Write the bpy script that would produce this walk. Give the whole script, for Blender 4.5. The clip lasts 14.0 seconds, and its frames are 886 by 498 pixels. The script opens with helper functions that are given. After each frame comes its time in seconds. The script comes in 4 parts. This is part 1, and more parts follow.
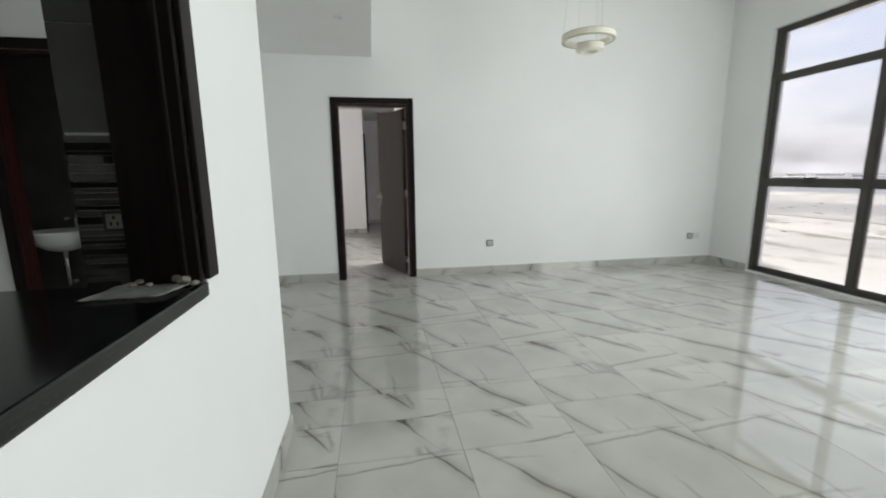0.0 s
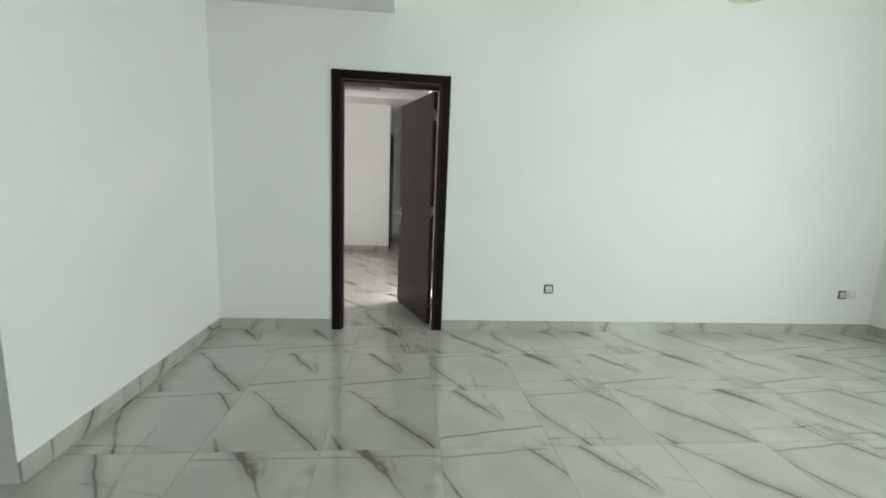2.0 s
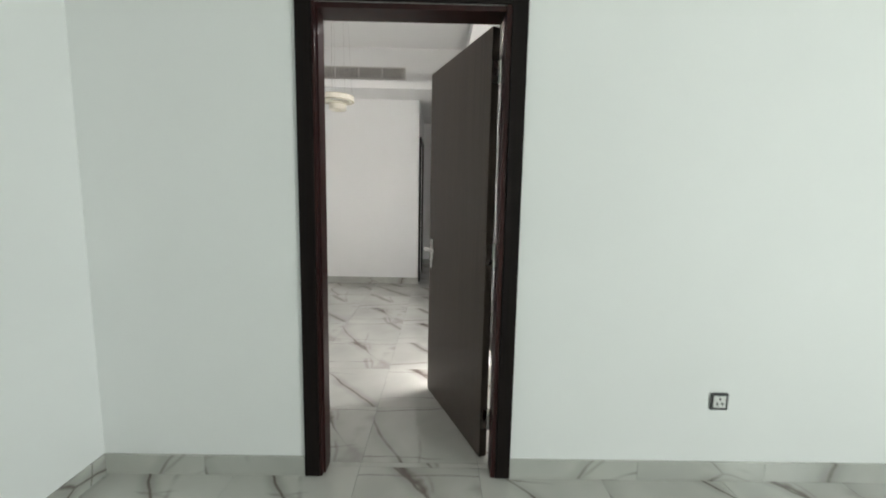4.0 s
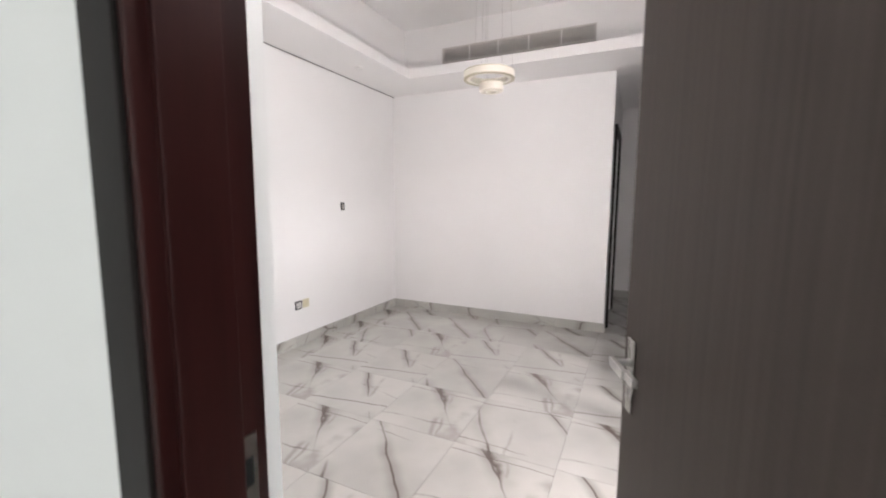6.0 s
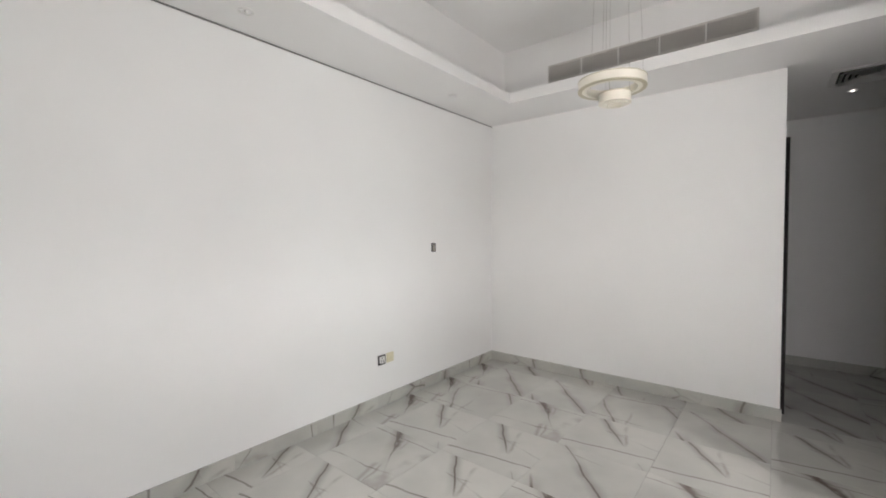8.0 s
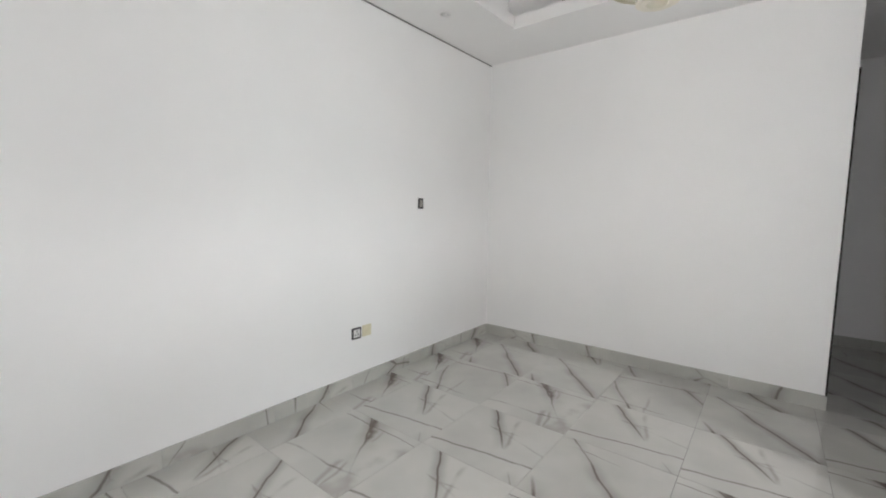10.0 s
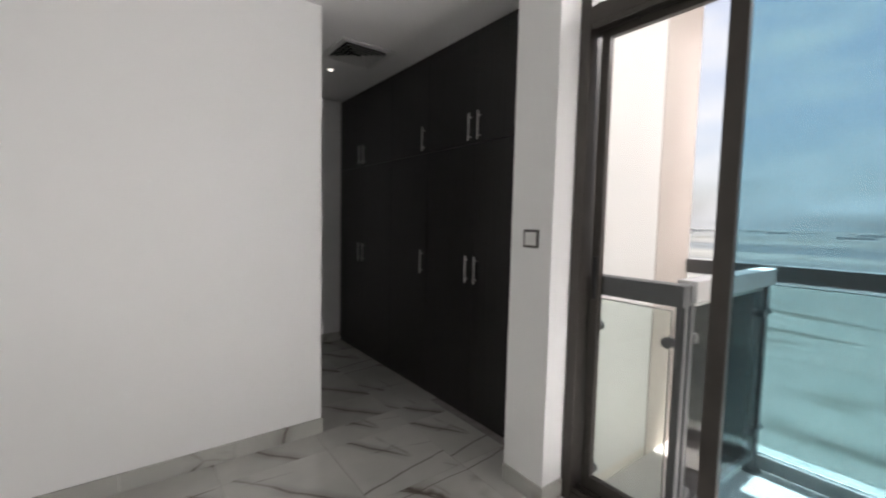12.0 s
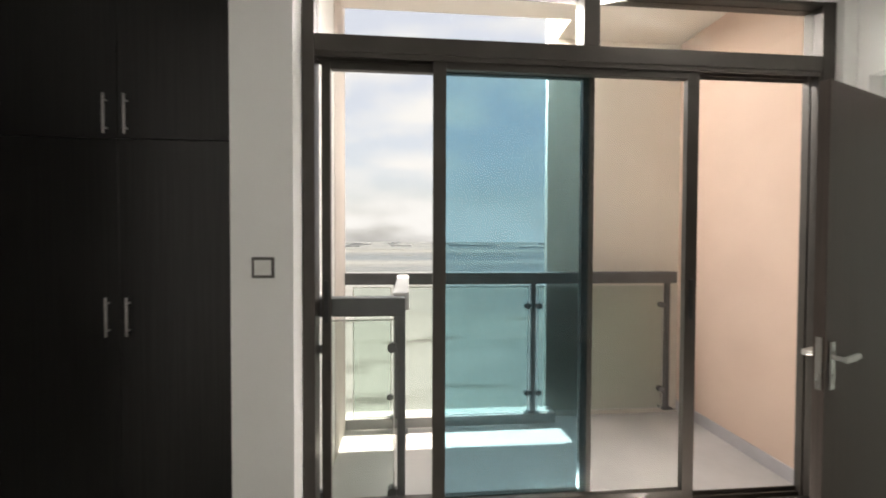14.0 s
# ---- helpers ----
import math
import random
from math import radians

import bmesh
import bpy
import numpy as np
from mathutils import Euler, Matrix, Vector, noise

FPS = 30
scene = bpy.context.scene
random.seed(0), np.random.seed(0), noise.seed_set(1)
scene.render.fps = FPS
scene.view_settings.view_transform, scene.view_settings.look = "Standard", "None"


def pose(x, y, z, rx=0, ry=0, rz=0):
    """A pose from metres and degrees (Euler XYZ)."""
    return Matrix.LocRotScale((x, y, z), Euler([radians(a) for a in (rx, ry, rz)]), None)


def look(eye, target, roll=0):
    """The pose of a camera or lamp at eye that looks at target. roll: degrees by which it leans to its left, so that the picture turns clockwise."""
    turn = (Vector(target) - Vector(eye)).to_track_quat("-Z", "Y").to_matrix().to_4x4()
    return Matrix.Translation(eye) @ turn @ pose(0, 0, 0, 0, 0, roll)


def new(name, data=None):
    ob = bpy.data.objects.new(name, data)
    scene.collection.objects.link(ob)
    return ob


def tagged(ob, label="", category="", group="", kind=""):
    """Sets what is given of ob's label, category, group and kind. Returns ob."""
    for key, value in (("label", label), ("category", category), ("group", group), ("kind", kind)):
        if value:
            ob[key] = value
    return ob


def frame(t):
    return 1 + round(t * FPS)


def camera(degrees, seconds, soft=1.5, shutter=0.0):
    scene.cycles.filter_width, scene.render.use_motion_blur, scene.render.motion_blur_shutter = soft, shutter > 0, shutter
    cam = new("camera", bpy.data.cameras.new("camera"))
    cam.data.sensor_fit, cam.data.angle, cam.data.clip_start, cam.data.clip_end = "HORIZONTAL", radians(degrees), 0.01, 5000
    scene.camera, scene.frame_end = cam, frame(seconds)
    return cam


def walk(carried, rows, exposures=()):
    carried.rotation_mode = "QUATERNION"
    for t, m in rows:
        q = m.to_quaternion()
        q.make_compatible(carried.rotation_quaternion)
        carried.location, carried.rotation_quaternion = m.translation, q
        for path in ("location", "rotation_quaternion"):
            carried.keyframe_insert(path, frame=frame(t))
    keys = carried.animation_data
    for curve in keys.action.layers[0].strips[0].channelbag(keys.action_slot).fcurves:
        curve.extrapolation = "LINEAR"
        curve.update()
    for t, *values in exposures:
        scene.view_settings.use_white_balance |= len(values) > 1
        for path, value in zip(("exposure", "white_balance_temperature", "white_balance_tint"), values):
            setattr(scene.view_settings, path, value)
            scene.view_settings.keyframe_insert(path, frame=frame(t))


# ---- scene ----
cam = camera(94.4, 14.0, soft=1.9, shutter=0.35)
PATH = [
    (0, (0.047, 0.138, 1.341), (0.375, 2.079, 0.986), -0.6),
    (0.5, (0.153, 0.518, 1.351), (0.341, 2.488, 1.065), 1.4),
    (1, (0.206, 0.924, 1.409), (0.594, 2.866, 1.127), 2.1),
    (1.5, (0.245, 1.329, 1.396), (0.604, 3.271, 1.083), 1.9),
    (2, (0.237, 1.793, 1.358), (0.418, 3.761, 1.05), 2.3),
    (2.5, (0.201, 2.257, 1.385), (0.386, 4.228, 1.105), 1.5),
    (2.7, (0.197, 2.439, 1.352), (0.359, 4.414, 1.085), 1.2),
    (5, (0.235, 4.472, 1.411), (-0.066, 6.434, 1.167), 0.7),
    (5.5, (0.234, 4.877, 1.418), (-0.359, 6.773, 1.186), 0.1),
    (6, (0.166, 5.219, 1.46), (-0.685, 7.014, 1.229), 0.3),
    (6.5, (0.036, 5.485, 1.538), (-1.018, 7.174, 1.348), -1.0),
    (7, (-0.082, 5.645, 1.546), (-1.342, 7.194, 1.434), -0.9),
    (7.2, (-0.111, 5.684, 1.549), (-1.382, 7.228, 1.528), 0.0),
    (9.5, (-0.296, 6.069, 1.376), (-1.532, 7.631, 1.195), -0.7),
    (10, (-0.488, 6.287, 1.353), (-1.729, 7.843, 1.158), 0.6),
    (10.5, (-0.732, 6.529, 1.375), (-1.472, 8.372, 1.135), 0.4),
    (11, (-0.87, 6.857, 1.359), (-1.005, 8.845, 1.179), 0.4),
    (11.5, (-0.969, 7.158, 1.41), (-0.42, 9.078, 1.305), 1.5),
    (12, (-1.117, 7.371, 1.475), (0.084, 8.964, 1.337), 1.3),
    (12.5, (-1.228, 7.607, 1.487), (0.406, 8.758, 1.423), 0.9),
    (13, (-1.357, 7.819, 1.521), (0.531, 8.477, 1.502), 0.8),
    (13.5, (-1.458, 7.987, 1.54), (0.529, 8.212, 1.502), 0.6),
    (14, (-1.388, 8.156, 1.519), (0.604, 7.982, 1.476), 0.2),
]
EXPOSURES = [(0, 2.12, 6550, 17), (0.5, 2.02, 6250, 14), (1, 1.75, 6600, 10), (1.5, 1.78, 6600, 8), (2, 2.24, 6600, 10), (2.7, 2.24, 6600, 10), (5, 2.6, 6550, 16), (5.5, 2.74, 6550, 22),
             (6, 2.8, 6600, 22), (6.5, 2.84, 6400, 17), (7.2, 2.5, 6600, 16), (9.5, 2.48, 6350, 14), (10, 2.45, 6350, 14), (10.5, 2.58, 6500, 15), (11, 2.8, 6500, 16), (12, 2.28, 6500, 16),
             (12.5, 2.22, 6450, 17), (13, 2.28, 6350, 13), (13.5, 2.24, 6150, 11), (14, 2.2, 7000, 13)]
walk(cam, [(t, look(e, g, r)) for t, e, g, r in PATH], EXPOSURES)

# ---- world, sun, exposure ----
world = bpy.data.worlds.new("sky")
scene.world = world
world.use_nodes = True
wn, wl = world.node_tree.nodes, world.node_tree.links
sky = wn.new("ShaderNodeTexSky")
sky.sky_type = "NISHITA"
sky.sun_disc = False
SUN_EL, SUN_AZ = 86.5, 100.0  # height, and turn clockwise from +y
sky.sun_elevation, sky.sun_rotation = radians(SUN_EL), radians(SUN_AZ)
sky.dust_density, sky.air_density = 4.0, 1.0
haze = wn.new("ShaderNodeTexNoise")
haze.inputs["Scale"].default_value = 3.0
haze.inputs["Detail"].default_value = 9
wco = wn.new("ShaderNodeTexCoord")
wmap = wn.new("ShaderNodeMapping")
wmap.inputs["Scale"].default_value = (1, 1, 3.2)
wl.new(wco.outputs["Generated"], wmap.inputs["Vector"])
wl.new(wmap.outputs[0], haze.inputs["Vector"])
ramp = wn.new("ShaderNodeValToRGB")
ramp.color_ramp.elements[0].position, ramp.color_ramp.elements[1].position = 0.44, 0.60
ramp.color_ramp.elements[0].color = (0.50, 0.50, 0.50, 1)
ramp.color_ramp.elements[1].color = (1.0, 1.0, 1.0, 1)
wl.new(haze.outputs["Fac"], ramp.inputs["Fac"])
wmix = wn.new("ShaderNodeMix")
wmix.data_type = "RGBA"
wl.new(ramp.outputs["Color"], wmix.inputs["Factor"])
wl.new(sky.outputs[0], wmix.inputs["A"])
wmix.inputs["B"].default_value = (4.7, 4.8, 4.9, 1)
bg = wn["Background"]
bg.inputs["Strength"].default_value = 0.05
wl.new(wmix.outputs["Result"], bg.inputs["Color"])

sun = new("sun", bpy.data.lights.new("sun", "SUN"))
sun.data.energy, sun.data.angle, sun.data.color = 5.0, radians(0.6), (1.0, 0.95, 0.87)
az = radians(SUN_AZ)
sdir = Vector((math.sin(az) * math.cos(radians(SUN_EL)), math.cos(az) * math.cos(radians(SUN_EL)), math.sin(radians(SUN_EL))))
sun.matrix_world = look(sdir * 50, (0, 0, 0))


def fill_lamp(name, at, width, height, watts, tint):
    """An added area lamp that stands in for sky and bounced light."""
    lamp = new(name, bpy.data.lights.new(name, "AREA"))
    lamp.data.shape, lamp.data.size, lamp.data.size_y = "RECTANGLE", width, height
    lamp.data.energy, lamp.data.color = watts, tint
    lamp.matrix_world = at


# added just inside the unseen part of the window, in place of sky light
fill_lamp("fill_living", look((5.0, 1.35, 1.6), (0.0, 2.3, 1.35)), 2.5, 2.8, 34, (0.88, 0.99, 0.93))
# thin strip below the window head, out of view, added to light the walls
fill_lamp("fill_bedroom", look((0.66, 6.8, 2.805), (-2.3, 8.3, 1.6)), 2.1, 0.035, 4.6, (1.0, 0.975, 0.945))
# low strip at the sill, added in place of bounce off the balcony floor
fill_lamp("fill_threshold", look((0.685, 6.8, 0.11), (-2.6, 8.3, 1.35)), 1.5, 0.07, 9.2, (1.0, 0.975, 0.945))
# strip hidden above the slab edge, added to brighten the balcony
fill_lamp("fill_balcony", look((2.22, 7.75, 3.54), (1.2, 6.0, 1.2)), 1.7, 0.22, 36, (1.0, 0.985, 0.96))

# ---- materials ----
def mat(name, color, rough=0.5, metal=0.0, spec=0.5):
    m = bpy.data.materials.new(name)
    m.use_nodes = True
    b = m.node_tree.nodes["Principled BSDF"]
    b.inputs["Base Color"].default_value = (*color, 1)
    b.inputs["Roughness"].default_value = rough
    b.inputs["Metallic"].default_value = metal
    b.inputs["Specular IOR Level"].default_value = spec
    return m


def textured(name, c1, c2, scale=(5, 5, 5), detail=5, rough=(0.45, 0.55), bump=0.05, bump_scale=60, metal=0.0, spec=0.5, low=0.35, high=0.65, coords="Object"):
    """Two colours mixed by stretched noise, with fine relief and uneven gloss."""
    m = mat(name, c1, rough[0], metal, spec)
    n, l = m.node_tree.nodes, m.node_tree.links
    b = n["Principled BSDF"]
    co, mp = n.new("ShaderNodeTexCoord"), n.new("ShaderNodeMapping")
    mp.inputs["Scale"].default_value = scale
    l.new(co.outputs[coords], mp.inputs["Vector"])
    no = n.new("ShaderNodeTexNoise")
    no.inputs["Scale"].default_value, no.inputs["Detail"].default_value = 1.0, detail
    l.new(mp.outputs[0], no.inputs["Vector"])
    mr = n.new("ShaderNodeMapRange")
    mr.inputs["From Min"].default_value, mr.inputs["From Max"].default_value = low, high
    l.new(no.outputs["Fac"], mr.inputs["Value"])
    mx = n.new("ShaderNodeMix")
    mx.data_type = "RGBA"
    mx.inputs["A"].default_value, mx.inputs["B"].default_value = (*c1, 1), (*c2, 1)
    l.new(mr.outputs[0], mx.inputs["Factor"])
    l.new(mx.outputs["Result"], b.inputs["Base Color"])
    rr = n.new("ShaderNodeMapRange")
    rr.inputs["To Min"].default_value, rr.inputs["To Max"].default_value = rough
    l.new(no.outputs["Fac"], rr.inputs["Value"])
    l.new(rr.outputs[0], b.inputs["Roughness"])
    if bump:
        fine = n.new("ShaderNodeTexNoise")
        fine.inputs["Scale"].default_value, fine.inputs["Detail"].default_value = bump_scale, 3
        l.new(co.outputs[coords], fine.inputs["Vector"])
        bp = n.new("ShaderNodeBump")
        bp.inputs["Strength"].default_value, bp.inputs["Distance"].default_value = bump, 0.01
        l.new(fine.outputs["Fac"], bp.inputs["Height"])
        l.new(bp.outputs[0], b.inputs["Normal"])
    return m


def marble(name, base, cloud, vein, rough):
    """Polished marble-look porcelain: soft grey clouds, broad diagonal veins and thin dark cracks. Four prints, picked by chance."""
    m = mat(name, base, rough, 0, 0.85)
    n, l = m.node_tree.nodes, m.node_tree.links
    b = n["Principled BSDF"]
    co, info = n.new("ShaderNodeTexCoord"), n.new("ShaderNodeObjectInfo")

    def math_node(op, a, c=None):
        k = n.new("ShaderNodeMath")
        k.operation = op
        for i, v in enumerate((a, c)):
            if v is None:
                continue
            if isinstance(v, (int, float)):
                k.inputs[i].default_value = v
            else:
                l.new(v, k.inputs[i])
        return k.outputs[0]
    pick = math_node("MULTIPLY", math_node("FLOOR", math_node("MULTIPLY", info.outputs["Random"], 4.0)), 3.7)
    cmb = n.new("ShaderNodeCombineXYZ")
    l.new(pick, cmb.inputs["Z"])
    add = n.new("ShaderNodeVectorMath")
    l.new(co.outputs["Object"], add.inputs[0])
    l.new(cmb.outputs[0], add.inputs[1])
    warp = n.new("ShaderNodeTexNoise")
    warp.inputs["Scale"].default_value, warp.inputs["Detail"].default_value = 3.4, 3.5
    l.new(add.outputs[0], warp.inputs["Vector"])
    wsub = n.new("ShaderNodeVectorMath")
    wsub.operation = "SUBTRACT"
    wsub.inputs[1].default_value = (0.5, 0.5, 0.5)
    l.new(warp.outputs["Color"], wsub.inputs[0])
    wscale = n.new("ShaderNodeVectorMath")
    wscale.operation = "SCALE"
    wscale.inputs["Scale"].default_value = 0.07
    l.new(wsub.outputs[0], wscale.inputs[0])
    p = n.new("ShaderNodeVectorMath")
    l.new(add.outputs[0], p.inputs[0])
    l.new(wscale.outputs[0], p.inputs[1])

    def patch(scale, lo, hi, off):
        t = n.new("ShaderNodeTexNoise")
        t.inputs["Scale"].default_value, t.inputs["Detail"].default_value = scale, 3
        s = n.new("ShaderNodeVectorMath")
        s.inputs[1].default_value = (off, off, off)
        l.new(add.outputs[0], s.inputs[0])
        l.new(s.outputs[0], t.inputs["Vector"])
        r = n.new("ShaderNodeMapRange")
        r.inputs["From Min"].default_value, r.inputs["From Max"].default_value = lo, hi
        l.new(t.outputs["Fac"], r.inputs["Value"])
        return r.outputs[0]

    def cracks(angle, stretch, scale, width, off):
        """Jagged lines along the borders of long cells."""
        mp = n.new("ShaderNodeMapping")
        mp.inputs["Location"].default_value = (off, off * 0.6, 0)
        mp.inputs["Rotation"].default_value = (0, 0, radians(angle))
        l.new(p.outputs[0], mp.inputs["Vector"])
        m2 = n.new("ShaderNodeMapping")
        m2.inputs["Scale"].default_value = (stretch, 1, 1)
        l.new(mp.outputs[0], m2.inputs["Vector"])
        t = n.new("ShaderNodeTexVoronoi")
        t.feature = "DISTANCE_TO_EDGE"
        t.inputs["Scale"].default_value = scale
        l.new(m2.outputs[0], t.inputs["Vector"])
        r = n.new("ShaderNodeMapRange")
        r.interpolation_type = "SMOOTHSTEP"
        r.inputs["From Min"].default_value, r.inputs["From Max"].default_value = 0.0, width
        r.inputs["To Min"].default_value, r.inputs["To Max"].default_value = 1.0, 0.0
        l.new(t.outputs["Distance"], r.inputs["Value"])
        return r.outputs[0]
    streak = patch(2.0, 0.40, 0.55, 5.1)
    broad = math_node("MULTIPLY", cracks(VEIN_TURN, 0.13, 2.1, 0.12, 1.3), patch(2.0, 0.41, 0.62, 5.1))
    core = math_node("MULTIPLY", cracks(VEIN_TURN, 0.13, 2.1, 0.019, 1.3), streak)
    side = math_node("MULTIPLY", cracks(VEIN_TURN + 26, 0.16, 2.1, 0.030, 4.6), patch(3.1, 0.50, 0.62, 8.7))
    thin = math_node("MULTIPLY", cracks(3, 0.13, 1.8, 0.011, 7.9), patch(2.2, 0.46, 0.57, 2.3))
    clouds = patch(2.4, 0.35, 0.7, 9.4)

    def blend(fac, a, c):
        k = n.new("ShaderNodeMix")
        k.data_type = "RGBA"
        l.new(fac, k.inputs["Factor"])
        for v, s in ((a, "A"), (c, "B")):
            if isinstance(v, tuple):
                k.inputs[s].default_value = (*v, 1)
            else:
                l.new(v, k.inputs[s])
        return k.outputs["Result"]
    c = blend(clouds, base, cloud)
    c = blend(math_node("MULTIPLY", broad, 0.60), c, (cloud[0] * 0.56, cloud[1] * 0.53, cloud[2] * 0.50))
    c = blend(math_node("MULTIPLY", side, 0.40), c, (vein[0] * 1.5, vein[1] * 1.5, vein[2] * 1.5))
    c = blend(math_node("MULTIPLY", core, 0.88), c, vein)
    c = blend(math_node("MULTIPLY", thin, 0.72), c, vein)
    l.new(c, b.inputs["Base Color"])
    return m


def glass(name, tint, gloss=0.03):
    """Clear sheet: each face lets the tint through and mirrors a little."""
    m = bpy.data.materials.new(name)
    m.use_nodes = True
    n, l = m.node_tree.nodes, m.node_tree.links
    n.remove(n["Principled BSDF"])
    tr, gl, mx, fr = n.new("ShaderNodeBsdfTransparent"), n.new("ShaderNodeBsdfGlossy"), n.new("ShaderNodeMixShader"), n.new("ShaderNodeFresnel")
    tr.inputs["Color"].default_value = (*tint, 1)
    gl.inputs["Roughness"].default_value = 0.0
    fr.inputs["IOR"].default_value = 1.25
    l.new(fr.outputs[0], mx.inputs[0])
    l.new(tr.outputs[0], mx.inputs[1])
    l.new(gl.outputs[0], mx.inputs[2])
    l.new(mx.outputs[0], n["Material Output"].inputs["Surface"])
    return m


VEIN_TURN = 54
M_PAINT = textured("white_paint", (0.87, 0.875, 0.865), (0.84, 0.845, 0.835), (1.2, 1.2, 1.2), 4, (0.5, 0.62), 0.03, 90, low=0.3, high=0.7, spec=0.25)
M_CEIL = textured("ceiling_paint", (0.87, 0.87, 0.86), (0.84, 0.84, 0.83), (0.9, 0.9, 0.9), 4, (0.7, 0.8), 0.03, 120, spec=0.2)
M_TILE = marble("marble_tile", (0.555, 0.55, 0.515), (0.455, 0.45, 0.42), (0.105, 0.080, 0.066), 0.03)
M_SKIRT = marble("marble_skirting", (0.52, 0.52, 0.48), (0.42, 0.42, 0.39), (0.13, 0.11, 0.095), 0.12)
M_GROUT = textured("grout", (0.22, 0.21, 0.195), (0.30, 0.29, 0.27), (9, 9, 9), 3, (0.8, 0.9), 0.1)
M_WENGE = textured("wenge_wood", (0.007, 0.005, 0.0048), (0.013, 0.009, 0.0083), (70, 70, 2.0), 5, (0.34, 0.48), 0.015, 150, spec=0.13)
M_JAMB = textured("mahogany_jamb", (0.016, 0.0036, 0.0034), (0.032, 0.0074, 0.0066), (26, 26, 1.2), 5, (0.32, 0.44), 0.015, 120, spec=0.3)
M_LEAF = textured("door_veneer", (0.066, 0.051, 0.044), (0.088, 0.069, 0.060), (95, 95, 1.6), 6, (0.4, 0.55), 0.08, 200, spec=0.25)
M_WARD = textured("wardrobe_veneer", (0.014, 0.0134, 0.0134), (0.024, 0.0228, 0.0225), (90, 90, 1.5), 6, (0.30, 0.42), 0.08, 200)
M_ALU = textured("bronze_aluminium", (0.056, 0.050, 0.044), (0.068, 0.061, 0.054), (6, 6, 6), 3, (0.36, 0.46), 0.02, 200, metal=0.35)
M_RAIL = textured("grey_rail_paint", (0.10, 0.104, 0.108), (0.13, 0.134, 0.138), (8, 8, 8), 3, (0.4, 0.5), 0.03, 150, metal=0.2)
# lighter copy of the rail paint, with sunlight put into the colour
M_RAIL_SUNLIT = textured("sunlit_rail_paint", (0.58, 0.58, 0.58), (0.52, 0.52, 0.525), (8, 8, 8), 3, (0.4, 0.5), 0.03, 150)
M_STEEL = textured("brushed_steel", (0.58, 0.57, 0.55), (0.50, 0.49, 0.47), (30, 30, 5), 3, (0.22, 0.34), 0.02, 200, metal=1.0)
M_HANDLE = textured("satin_steel", (0.74, 0.73, 0.71), (0.66, 0.65, 0.63), (30, 30, 5), 3, (0.38, 0.48), 0.02, 200, metal=0.7)
M_FRAME = textured("dark_switch_frame", (0.085, 0.08, 0.075), (0.11, 0.105, 0.10), (20, 20, 20), 2, (0.35, 0.42), 0.0)
M_CHROME = mat("chrome", (0.8, 0.8, 0.8), 0.08, 1.0)
M_WHITE = textured("white_plastic", (0.76, 0.76, 0.74), (0.72, 0.72, 0.70), (20, 20, 20), 2, (0.3, 0.38), 0.0)
M_CREAM = textured("cream_plastic", (0.72, 0.68, 0.50), (0.66, 0.62, 0.45), (20, 20, 20), 2, (0.3, 0.4), 0.0)
M_BLACK = textured("black_plastic", (0.015, 0.015, 0.016), (0.025, 0.025, 0.026), (20, 20, 20), 2, (0.3, 0.42), 0.0)
# near-black: painted shade of holes and grille depths, and dark mosaic strips
M_DARK = mat("hole_shade_and_dark_mosaic", (0.006, 0.006, 0.006), 0.9)
M_GREY = textured("grey_grille", (0.30, 0.28, 0.26), (0.36, 0.34, 0.31), (15, 15, 15), 3, (0.4, 0.5), 0.0, metal=0.3)
M_GRILLE = textured("pale_grille", (0.52, 0.50, 0.47), (0.58, 0.56, 0.53), (15, 15, 15), 3, (0.4, 0.5), 0.0)
M_GRANITE = textured("black_granite", (0.008, 0.008, 0.009), (0.05, 0.05, 0.052), (160, 160, 160), 2, (0.08, 0.14), 0.0, low=0.55, high=0.8)
M_TILE_GREY = textured("grey_wall_tile", (0.11, 0.11, 0.105), (0.135, 0.135, 0.13), (4, 4, 4), 4, (0.15, 0.25), 0.0)
M_STRIP = textured("mosaic_strip", (0.035, 0.03, 0.03), (0.13, 0.12, 0.11), (6, 6, 30), 2, (0.15, 0.3), 0.1)
M_CERAMIC = mat("white_ceramic", (0.8, 0.8, 0.78), 0.1)
M_PAPER = textured("crumpled_paper", (0.52, 0.52, 0.49), (0.38, 0.38, 0.36), (30, 30, 30), 4, (0.6, 0.7), 0.5, 40)
M_RUBBLE = textured("rubble", (0.16, 0.14, 0.11), (0.30, 0.27, 0.23), (60, 60, 60), 4, (0.8, 0.9), 0.5, 80)
M_ACRYL = textured("frosted_acrylic", (0.86, 0.83, 0.72), (0.82, 0.79, 0.68), (10, 10, 10), 2, (0.25, 0.35), 0.0)
M_RING = textured("champagne_metal", (0.84, 0.80, 0.70), (0.87, 0.83, 0.73), (10, 10, 10), 2, (0.3, 0.4), 0.0, metal=0.0)
M_RIM = textured("rim_metal", (0.50, 0.46, 0.33), (0.56, 0.52, 0.38), (10, 10, 10), 2, (0.35, 0.45), 0.0, metal=0.3)
M_TINT = glass("tinted_glass", (0.60, 0.78, 0.855))
M_PANE = glass("balcony_glass", (0.935, 0.94, 0.93))
M_SOLAR = glass("solar_glass", (0.965, 0.97, 0.975))
M_CLEAR = glass("clear_glass", (0.985, 0.99, 0.988))
M_FROST = glass("balustrade_glass", (0.90, 0.94, 0.92), 0.05)
M_LIT = mat("lit_lamp", (0.9, 0.88, 0.82), 0.4)
